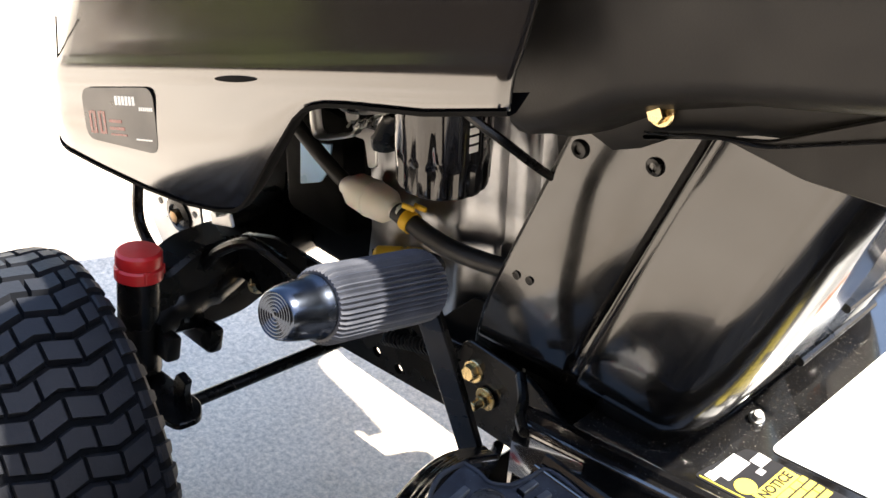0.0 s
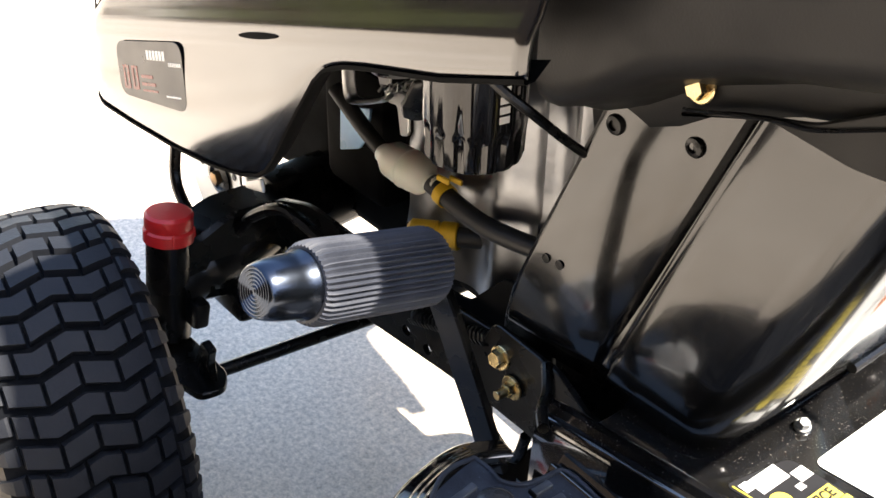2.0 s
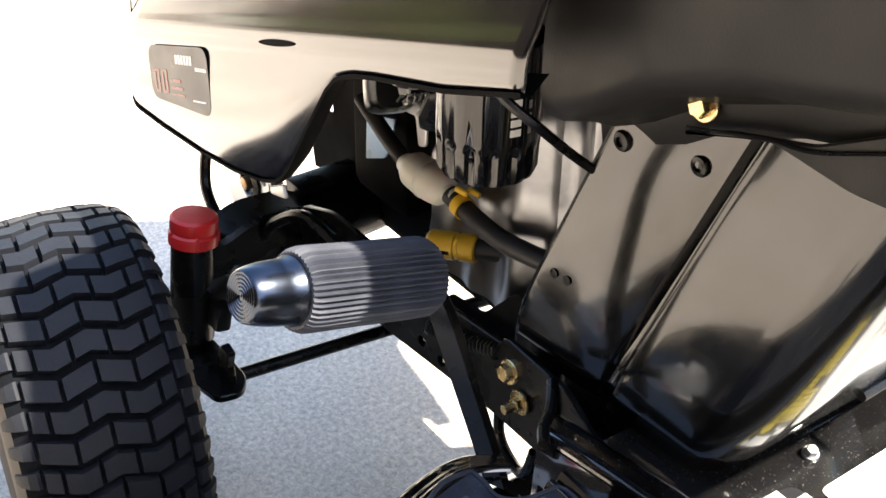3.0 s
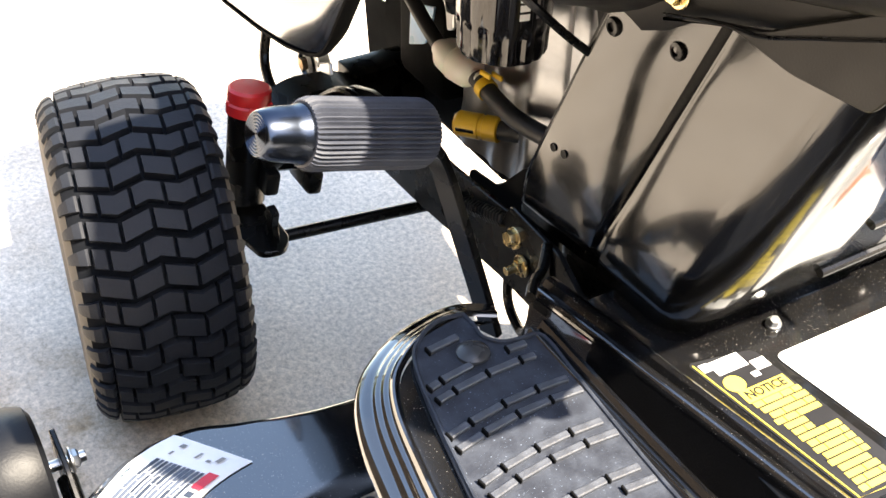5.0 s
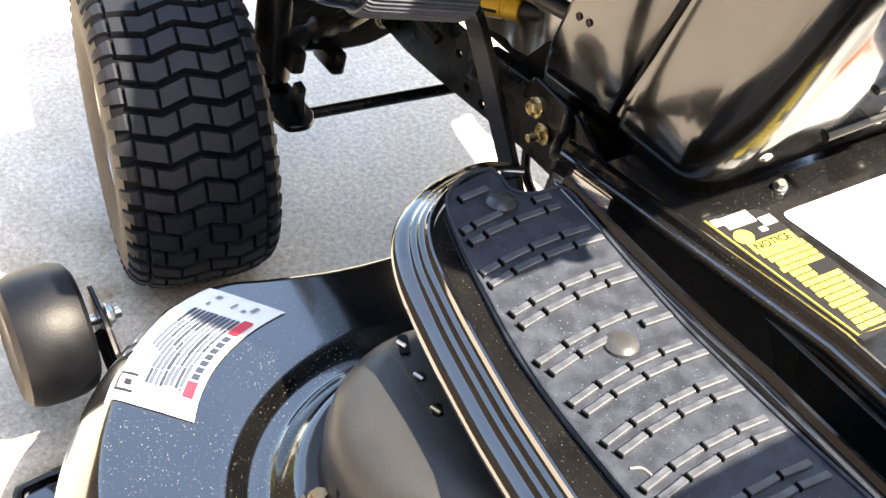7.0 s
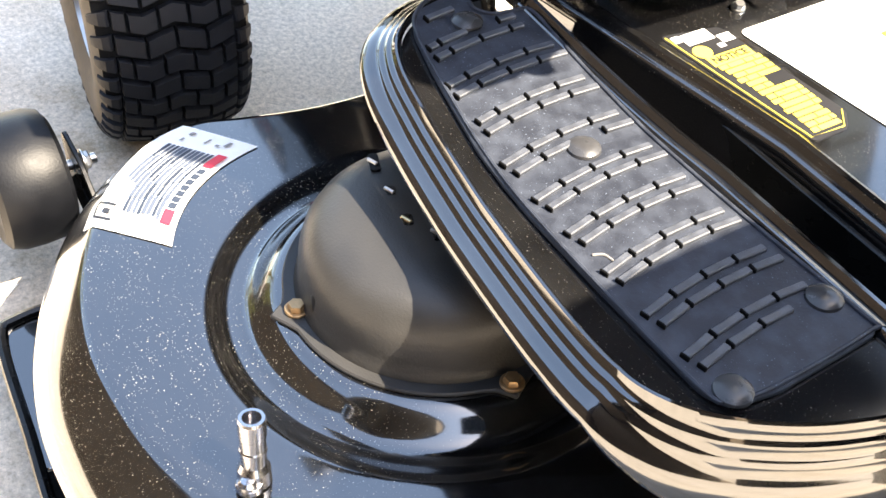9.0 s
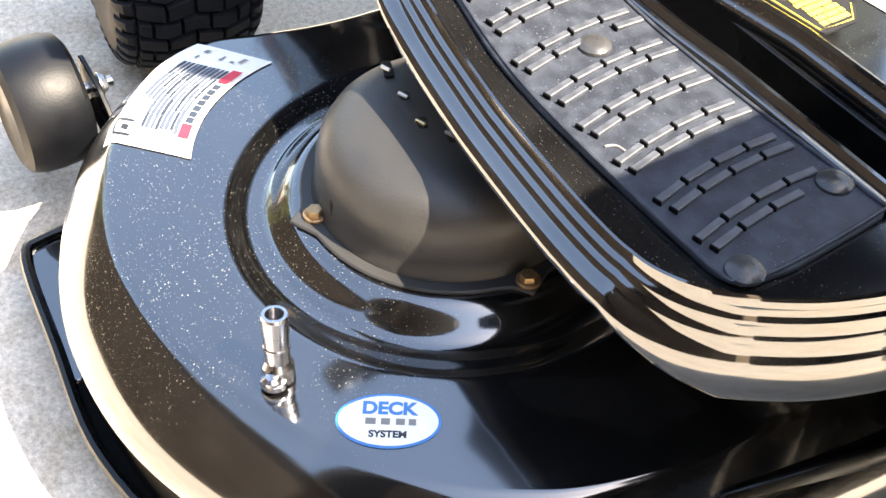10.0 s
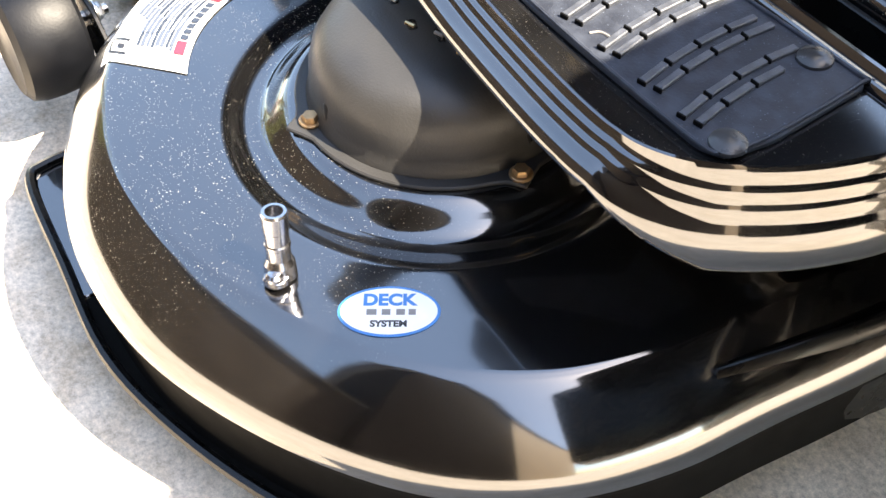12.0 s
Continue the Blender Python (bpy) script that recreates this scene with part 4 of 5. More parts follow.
# ---------------------------------------------------------------- dash
def dash():
    d = Piece("dash_panel", "dark grey plastic dash side above the tower")
    low = lambda x: 0.624 + 0.275 * (-0.464 - x) - 0.034 * max(0.0, min(1.0, (x + 0.56) / 0.08))
    xs = [-0.455, -0.47, -0.50, -0.54, -0.60, -0.66, -0.72, -0.80]
    for sgn in (1, -1):
        rows = []
        for i, x in enumerate(xs):
            tuck = 0.0 if i else 0.004
            lx = low(x)
            rows.append([(x, (y if sgn > 0 else -0.55 * y), z) for y, z in ((0.128, lx - 0.046), (0.138, lx - 0.046), (0.143, lx - 0.040), (0.146, lx - 0.024), (0.164, lx - 0.015), (0.190 - tuck, lx - 0.007), (0.198 - tuck, lx + 0.002),
                                                     (0.2005 - tuck, lx + 0.012), (0.200 - tuck, lx + 0.06), (0.203 - tuck, lx + 0.13), (0.204, 0.885), (0.197, 0.922), (0.18, 0.945), (0.0, 0.955))])
        part("side", grid(rows), DASHM, d)
    part("rear_wall", plate([(-0.11, 0.70), (0.09, 0.706), (0.13, 0.690), (0.155, 0.681), (0.198, 0.681), (0.203, 0.80), (0.196, 0.90), (-0.11, 0.90)], 0.004, Matrix(((0, 0, -1, -0.80), (1, 0, 0, 0), (0, 1, 0, 0), (0, 0, 0, 1)))), DASHM, d)
    flap = [(-0.525, 0.590), (-0.560, 0.606), (-0.615, 0.622), (-0.70, 0.672), (-0.72, 0.64), (-0.70, 0.612), (-0.640, 0.607), (-0.588, 0.612)]
    part("lower_flap", plate(round_poly(flap[::-1], 0.006, 3), 0.004, side_frame(0.1515), 0.001), DASHM, d)
    part("flap_edge", tube([(-0.53, 0.152, 0.596), (-0.585, 0.153, 0.613), (-0.615, 0.153, 0.619), (-0.65, 0.153, 0.634), (-0.70, 0.153, 0.656)], 0.0010, 6), FRAME, d)
    hexbolt("bolt", (-0.538, 0.148, 0.612), (0, 1, 0.1), 0.0072, ZINC, "gold zinc hex bolt", d, 0.008, 1.42)
    return d


dash()


# ---------------------------------------------------------------- hood
def hood():
    h = Piece("hood", "glossy black hood with a ledge along its side")
    crease = lambda x: 0.4885 - 0.330 * (x + 0.011)
    bottom_pts = [(-0.503, 0.631), (-0.43, 0.604), (-0.36, 0.584), (-0.330, 0.574), (-0.312, 0.564), (-0.299, 0.551), (-0.270, 0.510), (-0.245, 0.472), (-0.232, 0.453), (-0.215, 0.440), (-0.19, 0.429), (-0.145, 0.416), (-0.08, 0.404), (0.0, 0.394), (0.10, 0.385), (0.3, 0.38)]

    def bottom(x):
        for (a, za), (b, zb) in zip(bottom_pts, bottom_pts[1:]):
            if a <= x <= b:
                return za + (zb - za) * (x - a) / (b - a)
        return bottom_pts[0][1] if x < -0.5 else bottom_pts[-1][1]

    stations = [(-0.503 + 0.012 * k, 0.0, 0.0, 1.0) for k in range(46)]           # x, inset, normal
    for k in range(13):
        a = k / 12 * math.pi / 2
        stations.append((0.05 + 0.075 * math.sin(a), 0.075 * (1 - math.cos(a)), math.sin(a), math.cos(a)))
    for y in (0.12, 0.06, 0.0):
        stations.append((0.125, 0.25 - y, 1.0, 0.0))
    for sgn in (1, -1):
        rows, under = [], []
        for x, inset, nx, ny in stations:
            zb, zc = bottom(x), crease(x)
            span = max(zc - 0.012 - zb, 0.004)
            under.append([(x + nx * d, sgn * (0.25 - inset + ny * d), z) for d, z in ((-0.018, zb + 0.008), (-0.007, zb - 0.0016), (-0.001, zb - 0.0020), (0.0008, zb - 0.0008), (0.0014, zb + 0.0022))])
            sect = [(-0.002, zb + 0.0005), (-0.0005, zb + 0.002)]
            sect += [(0.002 * min(1.0, span / 0.08) * math.sin(math.pi * min(1, i / 7)), zb + 0.004 + (span - 0.004) * i / 7) for i in range(1, 8)]
            sect += [(0.0001, zc - 0.009), (-0.0004, zc - 0.005), (-0.0010, zc + 0.000), (-0.0018, zc + 0.0045), (-0.0030, zc + 0.0080), (-0.0046, zc + 0.0110), (-0.0066, zc + 0.0145), (-0.0086, zc + 0.0185),
                     (-0.0130, zc + 0.03), (-0.034, zc + 0.09), (-0.060, zc + 0.16), (-0.090, zc + 0.215), (-0.14, zc + 0.245)]
            row = [(x + nx * d, sgn * (0.25 - inset + ny * d), z) for d, z in sect]
            row.append((x, 0.0, zc + 0.262))
            rows.append(row)
        shell = part("shell_side", grid(rows), HOODM, h, "glossy black moulded side")
        thicken(shell, 0.003)
        # lip coloured near black for the shade below the hood edge
        part("inner_lip", grid(under), VOID, h, "turned-in lower lip with its shade in the colour")
    # engine decal on the side
    m = Matrix(((-1, 0, 0, -0.053), (0, 0, 1, 0.2522), (-0.33 * -1, 1, 0, 0.462), (0, 0, 0, 1)))
    dec = Piece("engine_decal", "black engine decal with white and red print")
    part("sheet", plate(round_poly([(-0.061, -0.021), (0.061, -0.031), (0.061, 0.031), (-0.061, 0.029)], 0.014), 0.0006, m, 0), KVINYL, dec, smooth=0)
    for k in range(6):
        part("name_bar", bars([(0.0058 * k, 0.018, 0.0042, 0.0085)], m), WHITE, dec, "white lettering bar", smooth=0)
    part("name_bar", bars([(0.038 + 0.0032 * k, 0.011, 0.0022, 0.0035) for k in range(7)], m), WHITE, dec, smooth=0)
    for q in [(-0.050, -0.004, 0.004, 0.022), (-0.042, -0.004, 0.004, 0.022), (-0.046, 0.006, 0.004, 0.003), (-0.046, -0.014, 0.004, 0.003), (-0.033, -0.004, 0.004, 0.022), (-0.025, -0.004, 0.004, 0.022),
              (-0.029, 0.006, 0.004, 0.003), (-0.029, -0.014, 0.004, 0.003), (-0.006, -0.002, 0.022, 0.003), (-0.004, -0.009, 0.026, 0.003), (-0.002, -0.015, 0.028, 0.002)]:
        part("power_bar", bars([q], m), DRED, dec, smooth=0)
    part("rule", bars([(0.040, -0.018, 0.026, 0.0016)], m), WHITE, dec, smooth=0)
    # dark slot in the ledge
    slot = Matrix(((-1, 0, 0, -0.230), (0, 0, 1, 0.2503), (0.33, 1, 0, crease(-0.230) - 0.001), (0, 0, 0, 1)))
    part("ledge_slot", plate([(0.026 * math.cos(2 * math.pi * k / 32), 0.0026 * math.sin(2 * math.pi * k / 32)) for k in range(32)], 0.002, slot, 0), VOID, h, "dark slot in the ledge", smooth=0)
    # black sheets added for the shaded interior under the hood
    part("shade_sheet", plate([(-0.285, 0.56), (-0.225, 0.43), (-0.205, 0.365), (-0.02, 0.35), (-0.02, 0.52)], 0.003, side_frame(0.085), 0), VOID, h)
    part("shade_sheet", plate([(-0.06, 0.372), (0.040, 0.352), (0.030, 0.285), (-0.05, 0.300)][::-1], 0.003, side_frame(0.080), 0), VOID, h)
    part("grille_seam", rod((0.0850, 0.2415, 0.384), (0.0580, 0.2400, 0.520), 0.0009, 8), FRAME, h, "thin dark seam at the grille")
    return h


hood()

# ---------------------------------------------------------------- chassis and front axle
def chassis():
    c = Piece("chassis", "black painted steel chassis rails")
    for sgn in (1, -1):
        y = 0.166
        web = round_poly([(-0.095, 0.330), (-0.085, 0.278), (-0.17, 0.272), (-0.24, 0.276), (-0.385, 0.290), (-0.47, 0.290), (-1.3, 0.290), (-1.3, 0.345), (-0.5, 0.345), (-0.46, 0.368), (-0.30, 0.352), (-0.15, 0.350)], 0.01, 3)
        # the unseen far rail hangs lower to shape the sun patch on the ground
        sheet = plate(web[::-1], 0.005, side_frame(sgn * y, 0, 0 if sgn > 0 else -0.07), 0.0008)
        if sgn > 0:
            sheet = drilled(sheet, [((x, y, z), 0.0052) for x, z in ((-0.289, 0.298), (-0.317, 0.295), (-0.272, 0.325))])
        part("rail", sheet, FRAME, c)
        part("rail_flange", box(0.88, 0.035, 0.004, pose(-0.82, sgn * (y - 0.02), 0.290 if sgn > 0 else 0.220), 0.001, 1), FRAME, c)
    part("cross_member", box(0.03, 0.30, 0.05, pose(-0.05, 0, 0.30), 0.003), FRAME, c)
    hexbolt("bolt", (-0.409, 0.170, 0.348), (0.0, 1, 0.15), 0.0072, ZINC, "gold zinc hex bolt", c, 0.008)
    b = hexbolt("bolt", (-0.425, 0.172, 0.331), (0.0, 1, 0.0), 0.0062, ZINC, "gold zinc nut on a stud", c, 0.007, 1.6)
    part("stud", rod((-0.425, 0.176, 0.331), (-0.425, 0.188, 0.331), 0.0038), ZINC, c)
    part("bracket", plate(round_poly([(-0.40, 0.375), (-0.455, 0.372), (-0.465, 0.325), (-0.41, 0.320), (-0.385, 0.345)], 0.008), 0.004, side_frame(0.1702)), FRAME, c)
    part("engine_mount", plate(round_poly([(-0.300, 0.300), (-0.440, 0.300), (-0.440, 0.405), (-0.385, 0.395), (-0.345, 0.352), (-0.300, 0.345)], 0.006, 3), 0.004, side_frame(0.148)), VOID, c)
    # coil spring
    pts = []
    a, e = Vector((-0.305, 0.158, 0.324)), Vector((-0.395, 0.158, 0.357))
    way = (e - a).normalized()
    s1 = Vector((0, 1, 0))
    s2 = way.cross(s1)
    turns = 20
    for i in range(turns * 8 + 1):
        t = i / (turns * 8)
        ph = 2 * math.pi * turns * t
        pts.append(a.lerp(e, t) + 0.0062 * (math.cos(ph) * s1 + math.sin(ph) * s2) + Vector((0, 0.012, 0)))
    part("coil_spring", tube(pts, 0.0013, 5, 0), FRAME, c)
    part("belt_guide", tube([(-0.375, 0.15, 0.29), (-0.375, 0.15, 0.255), (-0.395, 0.155, 0.245), (-0.42, 0.16, 0.25), (-0.43, 0.16, 0.28)], 0.0045, 8), FRAME, c)
    return c


chassis()


def front_axle():
    a = Piece("front_axle", "black cast front axle with spindle")
    beam = [(-0.075, 0.265, 0.262), (-0.070, 0.235, 0.270), (-0.065, 0.20, 0.275), (-0.06, 0.14, 0.285), (-0.06, 0.0, 0.29), (-0.06, -0.2, 0.27)]
    part("beam", tube(beam, [0.026, 0.030, 0.033, 0.036, 0.038, 0.036], 16, 6, 0.9), FRAME, a)
    face = Matrix(((0, 0, -1, -0.092), (1, 0, 0, 0), (0, 1, 0, 0), (0, 0, 0, 1)))
    cast = round_poly([(0.275, 0.320), (0.248, 0.314), (0.213, 0.328), (0.164, 0.325), (0.129, 0.306), (0.11, 0.28), (0.125, 0.248), (0.165, 0.236), (0.20, 0.238), (0.245, 0.247), (0.275, 0.255)], 0.012, 4)
    part("casting", plate(cast, 0.045, face, 0.004), FRAME, a)
    for y, z in ((0.259, 0.249), (0.213, 0.236)):
        part("casting_lug", box(0.05, 0.016, 0.026, pose(-0.088, y, z, 12, 0, 0), 0.004), FRAME, a)
    part("spindle_tube", lathe([(0.017, 0), (0.0205, 0.002), (0.0205, 0.10), (0.017, 0.103)], 28, along((-0.078, 0.278, 0.218), (-0.073, 0.262, 0.325)), True), FRAME, a, "glossy black spindle tube")
    part("stub", rod((-0.07, 0.275, 0.20), (-0.005, 0.33, 0.192), 0.014), FRAME, a)
    m = along((-0.0735, 0.2635, 0.318), (-0.071, 0.256, 0.37))
    cap = part("dust_cap", lathe([(0.0205, -0.004), (0.0225, -0.003), (0.0225, 0.007), (0.0205, 0.009), (0.0215, 0.011), (0.0215, 0.021), (0.019, 0.0235), (0, 0.0240)], 40, m, True), RED, a, "red plastic dust cap")
    for k in range(5):
        an = 2 * math.pi * k / 5
        part("cap_rib", box(0.003, 0.003, 0.012, m @ pose(0.0218 * math.cos(an), 0.0218 * math.sin(an), 0.004), 0.0008, 1), RED, cap)
    # steering arm with upturned hook, and tie rod
    part("steering_arm", plate(round_poly([(-0.06, 0.295), (-0.085, 0.262), (-0.155, 0.262), (-0.172, 0.275), (-0.168, 0.298), (-0.13, 0.305)], 0.008), 0.007, pose(0, 0, 0.215)), FRAME, a)
    part("arm_hook", plate(round_poly([(0.0, 0.0), (0.022, 0.0), (0.020, 0.028), (0.026, 0.044), (0.012, 0.048), (0.004, 0.034)], 0.004), 0.008, Matrix(((-1, 0, 0, -0.138), (0, 0, 1, 0.282), (0, 1, 0, 0.208), (0, 0, 0, 1)))), FRAME, a)
    t = part("tie_rod", tube([(-0.130, 0.290, 0.202), (-0.131, 0.27, 0.200), (-0.145, 0.16, 0.200), (-0.160, 0.05, 0.200), (-0.168, -0.02, 0.200)], 0.0066, 12, 5), FRAME, a)
    hexbolt("bolt", (-0.110, 0.1515, 0.313), (-1, 0.5, 0.1), 0.0075, ZINC, "gold zinc hex bolt", a)
    hexbolt("bolt", (-0.110, 0.1595, 0.2765), (-1, 0.5, 0.1), 0.0075, ZINC, "gold zinc hex bolt", a)
    return a


front_axle()


# ---------------------------------------------------------------- engine
def engine():
    e = Piece("engine", "bare cast aluminium engine block")
    # block side with vertical rounded columns
    xs = np.linspace(-0.195, -0.46, 54)

    def face(x):
        y = 0.098
        for cx, r, hgt in ((-0.335, 0.018, 0.012), (-0.415, 0.012, 0.014), (-0.235, 0.02, 0.008), (-0.28, 0.012, 0.005), (-0.375, 0.006, 0.006)):
            y += hgt * math.exp(-((x - cx) / r) ** 2)
        edge = min(1.0, (-0.195 - x) / 0.02)
        return y - 0.05 * (1 - edge) ** 2

    zs = [0.318, 0.322, 0.335, 0.36, 0.40, 0.42, 0.426, 0.45, 0.50, 0.56, 0.62, 0.70]
    rows = []
    for z in zs:
        out = -0.02 if z < 0.32 else (0.008 if z < 0.345 else 0.004 if z < 0.424 else 0.0)
        rows.append([(x, face(x) + out, z) for x in xs])
    part("crankcase_side", grid(rows), ALU, e, "bare aluminium side with raised columns")
    part("crankcase_front", grid([[(-0.195, y, z) for z in zs] for y in (face(-0.195), 0.0, -0.1)]), ALU, e)
    part("oil_sump", box(0.21, 0.168, 0.045, pose(-0.355, -0.004, 0.305), 0.006), VOID, e, "black oil sump")
    part("sump_flange", box(0.21, 0.02, 0.008, pose(-0.31, 0.092, 0.328), 0.002, 1), FRAME, e)
    part("boss", lathe([(0.016, 0), (0.016, 0.014), (0.011, 0.018), (0, 0.018)], 24, along((-0.243, 0.09, 0.470), (-0.25, 0.15, 0.470)), True), ALU, e)
    part("boss", lathe([(0.011, 0), (0.011, 0.018), (0.008, 0.021), (0, 0.021)], 24, along((-0.43, 0.10, 0.56), (-0.43, 0.15, 0.56)), True), ALU, e)
    # drain plug, yellow
    part("drain_elbow", tube([(-0.315, 0.090, 0.366), (-0.300, 0.098, 0.366), (-0.284, 0.109, 0.364)], 0.009, 12), HOSE, e)
    m = along((-0.285, 0.108, 0.364), (-0.249, 0.133, 0.360)) @ Matrix.Diagonal((0.88, 0.88, 1, 1))
    cap = part("drain_cap", lathe([(0.0125, 0.0), (0.0135, 0.001), (0.0135, 0.014), (0.0122, 0.015), (0.0122, 0.018), (0.0135, 0.019), (0.0135, 0.040), (0.0105, 0.043), (0.0, 0.0435)], 28, m, True), YELLOW, e, "yellow plastic drain cap")
    part("cap_slot", box(0.003, 0.022, 0.003, m @ pose(0, 0, 0.0430), 0.0005, 1), FRAME, cap)
    part("cap_key", box(0.002, 0.004, 0.018, m @ pose(0.0130, 0, 0.030), 0.0005, 1), FRAME, cap)
    # governor and throttle brackets
    part("throttle_bracket", tube([(-0.216, 0.165, 0.515), (-0.219, 0.166, 0.487), (-0.228, 0.166, 0.482), (-0.262, 0.166, 0.497), (-0.268, 0.166, 0.502)], 0.006, 8, 3, 0.35), STEEL, e)
    part("throttle_plate", plate(round_poly([(-0.236, 0.545), (-0.250, 0.500), (-0.262, 0.505), (-0.262, 0.55)], 0.005), 0.003, side_frame(0.160)), STEEL, e)
    part("bracket_tab", plate(round_poly([(-0.255, 0.502), (-0.282, 0.506), (-0.282, 0.472), (-0.272, 0.468), (-0.268, 0.492), (-0.255, 0.490)], 0.003), 0.003, side_frame(0.158)), STEEL, e)
    part("governor_arm", plate(round_poly([(-0.283, 0.555), (-0.316, 0.548), (-0.310, 0.515), (-0.297, 0.505), (-0.292, 0.525)], 0.005), 0.003, side_frame(0.164)), STEEL, e)
    part("linkage", tube([(-0.24, 0.168, 0.525), (-0.265, 0.172, 0.523), (-0.29, 0.170, 0.53), (-0.32, 0.168, 0.545)], 0.0035, 8), STEEL, e)
    part("governor_spring", tube([(-0.262 - 0.0016 * k, 0.166 + 0.004 * math.cos(k * 1.3), 0.505 + 0.004 * math.sin(k * 1.3) + 0.0008 * k) for k in range(28)], 0.0011, 5, 0), STEEL, e)
    part("lever", tube([(-0.30, 0.165, 0.50), (-0.306, 0.170, 0.515), (-0.318, 0.170, 0.535)], [0.010, 0.008, 0.005], 10, 5, 0.5), FRAME, e)
    # flat pale blue patch behind the hose
    part("blue_patch", plate(round_poly([(-0.125, 0.419), (-0.170, 0.434), (-0.162, 0.402), (-0.152, 0.388), (-0.122, 0.374)], 0.002, 2), 0.002, side_frame(0.112), 0), PALEBLUE, e, "pale blue patch glimpsed past the hose")
    # shroud above; black boxes added ahead of the block to stop the sun
    part("blower_housing", box(0.34, 0.26, 0.10, pose(-0.31, -0.02, 0.72), 0.02), VOID, e)
    part("sun_blocker", box(0.20, 0.18, 0.13, pose(-0.155, -0.012, 0.335), 0.015), VOID, e)
    part("dark_filler_box", box(0.09, 0.16, 0.13, pose(-0.138, 0.03, 0.40), 0.01), VOID, e)
    return e


engine()


def oil_filter():
    f = Piece("oil_filter", "glossy black oil filter screwed into the engine")
    m = along((-0.3595, 0.160, 0.4925), (-0.3580, 0.157, 0.61))
    n = 96
    prof = [(0.0, 0.003, 0), (0.020, 0.001, 0), (0.030, 0.0, 0), (0.0335, 0.002, 0.3), (0.0352, 0.006, 1), (0.0356, 0.022, 1), (0.0362, 0.029, 0.7), (0.0366, 0.034, 0), (0.0364, 0.10, 0)]
    rows = []
    for r, h, flute in prof:
        rows.append([m @ Vector(((r - 0.0034 * flute * max(0.0, math.cos(15 * 2 * math.pi * k / n)) ** 0.6) * math.cos(2 * math.pi * k / n), (r - 0.0034 * flute * max(0.0, math.cos(15 * 2 * math.pi * k / n)) ** 0.6) * math.sin(2 * math.pi * k / n), h)) for k in range(n)])
    part("can", grid(rows, close_v=True), FILTERM, f, "glossy black fluted can")

    # print on the can: white bars standing upright
    toward = m.inverted() @ Vector((-0.90, 0.62, 0.52))
    a0 = math.atan2(toward.y, toward.x)

    def strip(a, b, lo, hi, r=0.0367):
        return grid([[m @ Vector((r * math.cos(a + (b - a) * i / 4), r * math.sin(a + (b - a) * i / 4), z)) for z in (lo, hi)] for i in range(5)])

    part("label_band", strip(a0 + 0.22, a0 + 1.25, 0.034, 0.099, 0.0366), KVINYL, f)
    for k in range(6):
        part("letter_bar", strip(a0 + 0.44, a0 + 0.66, 0.040 + 0.0072 * k, 0.0452 + 0.0072 * k), WHITE, f)
    for k in range(5):
        part("print_bar", strip(a0 + 0.82, a0 + 0.90, 0.040 + 0.009 * k, 0.046 + 0.009 * k), GVINYL, f)
    return f


oil_filter()


def fuel_line():
    l = Piece("fuel_hose", "black rubber hose with a milky plastic bulb")
    part("upper_hose", tube([(-0.135, 0.127, 0.450), (-0.165, 0.127, 0.434), (-0.188, 0.127, 0.4235), (-0.207, 0.127, 0.4175)], 0.0070, 14), HOSE, l)
    m = along((-0.203, 0.127, 0.4175), (-0.275, 0.127, 0.4190)) @ Matrix.Diagonal((0.92, 0.92, 0.86, 1))
    part("bulb", lathe([(0.0000, -0.002), (0.0090, -0.002), (0.0100, 0.004), (0.0129, 0.008), (0.0168, 0.016), (0.0176, 0.030), (0.0176, 0.046), (0.0176, 0.048), (0.0163, 0.060), (0.0112, 0.068), (0.0080, 0.070), (0.0080, 0.082), (0.0000, 0.082)], 36, m), BULB, l, "milky white plastic bulb")
    part("bulb_seam", lathe([(0.0177, 0.037), (0.0185, 0.0380), (0.0185, 0.0395), (0.0177, 0.0405)], 36, m), BULB, l)
    part("lower_hose", tube([(-0.266, 0.127, 0.4188), (-0.284, 0.127, 0.4155), (-0.31, 0.128, 0.4130), (-0.339, 0.129, 0.4140), (-0.38, 0.122, 0.4160), (-0.43, 0.112, 0.425)], 0.0082, 14), HOSE, l)
    clampm = along((-0.278, 0.127, 0.4165), (-0.303, 0.128, 0.4133))
    clamp = part("clamp", lathe([(0.0086, 0), (0.0096, 0.0), (0.0096, 0.009), (0.0086, 0.009)], 28, clampm), YELLOW, l, "yellow spring clamp")
    for s in (-1, 1):
        part("clamp_tab", box(0.003, 0.005, 0.012, clampm @ pose(s * 0.004 + 0.004, 0.0125, 0.004 + 0.003 * s, 0, 20, 0), 0.0008, 1), YELLOW, clamp)
    l.ob.location = (-0.006, 0.0, -0.003)
    return l


fuel_line()

bm = tube([(-0.385, 0.200, 0.625), (-0.418, 0.205, 0.593), (-0.446, 0.185, 0.566), (-0.456, 0.155, 0.537), (-0.462, 0.120, 0.510)], 0.0034, 8)
part("throttle_cable", bm, FRAME, MOWER, "thin black control cable crossing the oil filter")
bm = tube([(-0.03, 0.19, 0.45), (0.0, 0.20, 0.40), (0.012, 0.205, 0.355), (0.0, 0.215, 0.315), (-0.04, 0.215, 0.290), (-0.08, 0.205, 0.300), (-0.115, 0.20, 0.335), (-0.16, 0.195, 0.36), (-0.21, 0.185, 0.345), (-0.25, 0.175, 0.33)], 0.0055, 10)
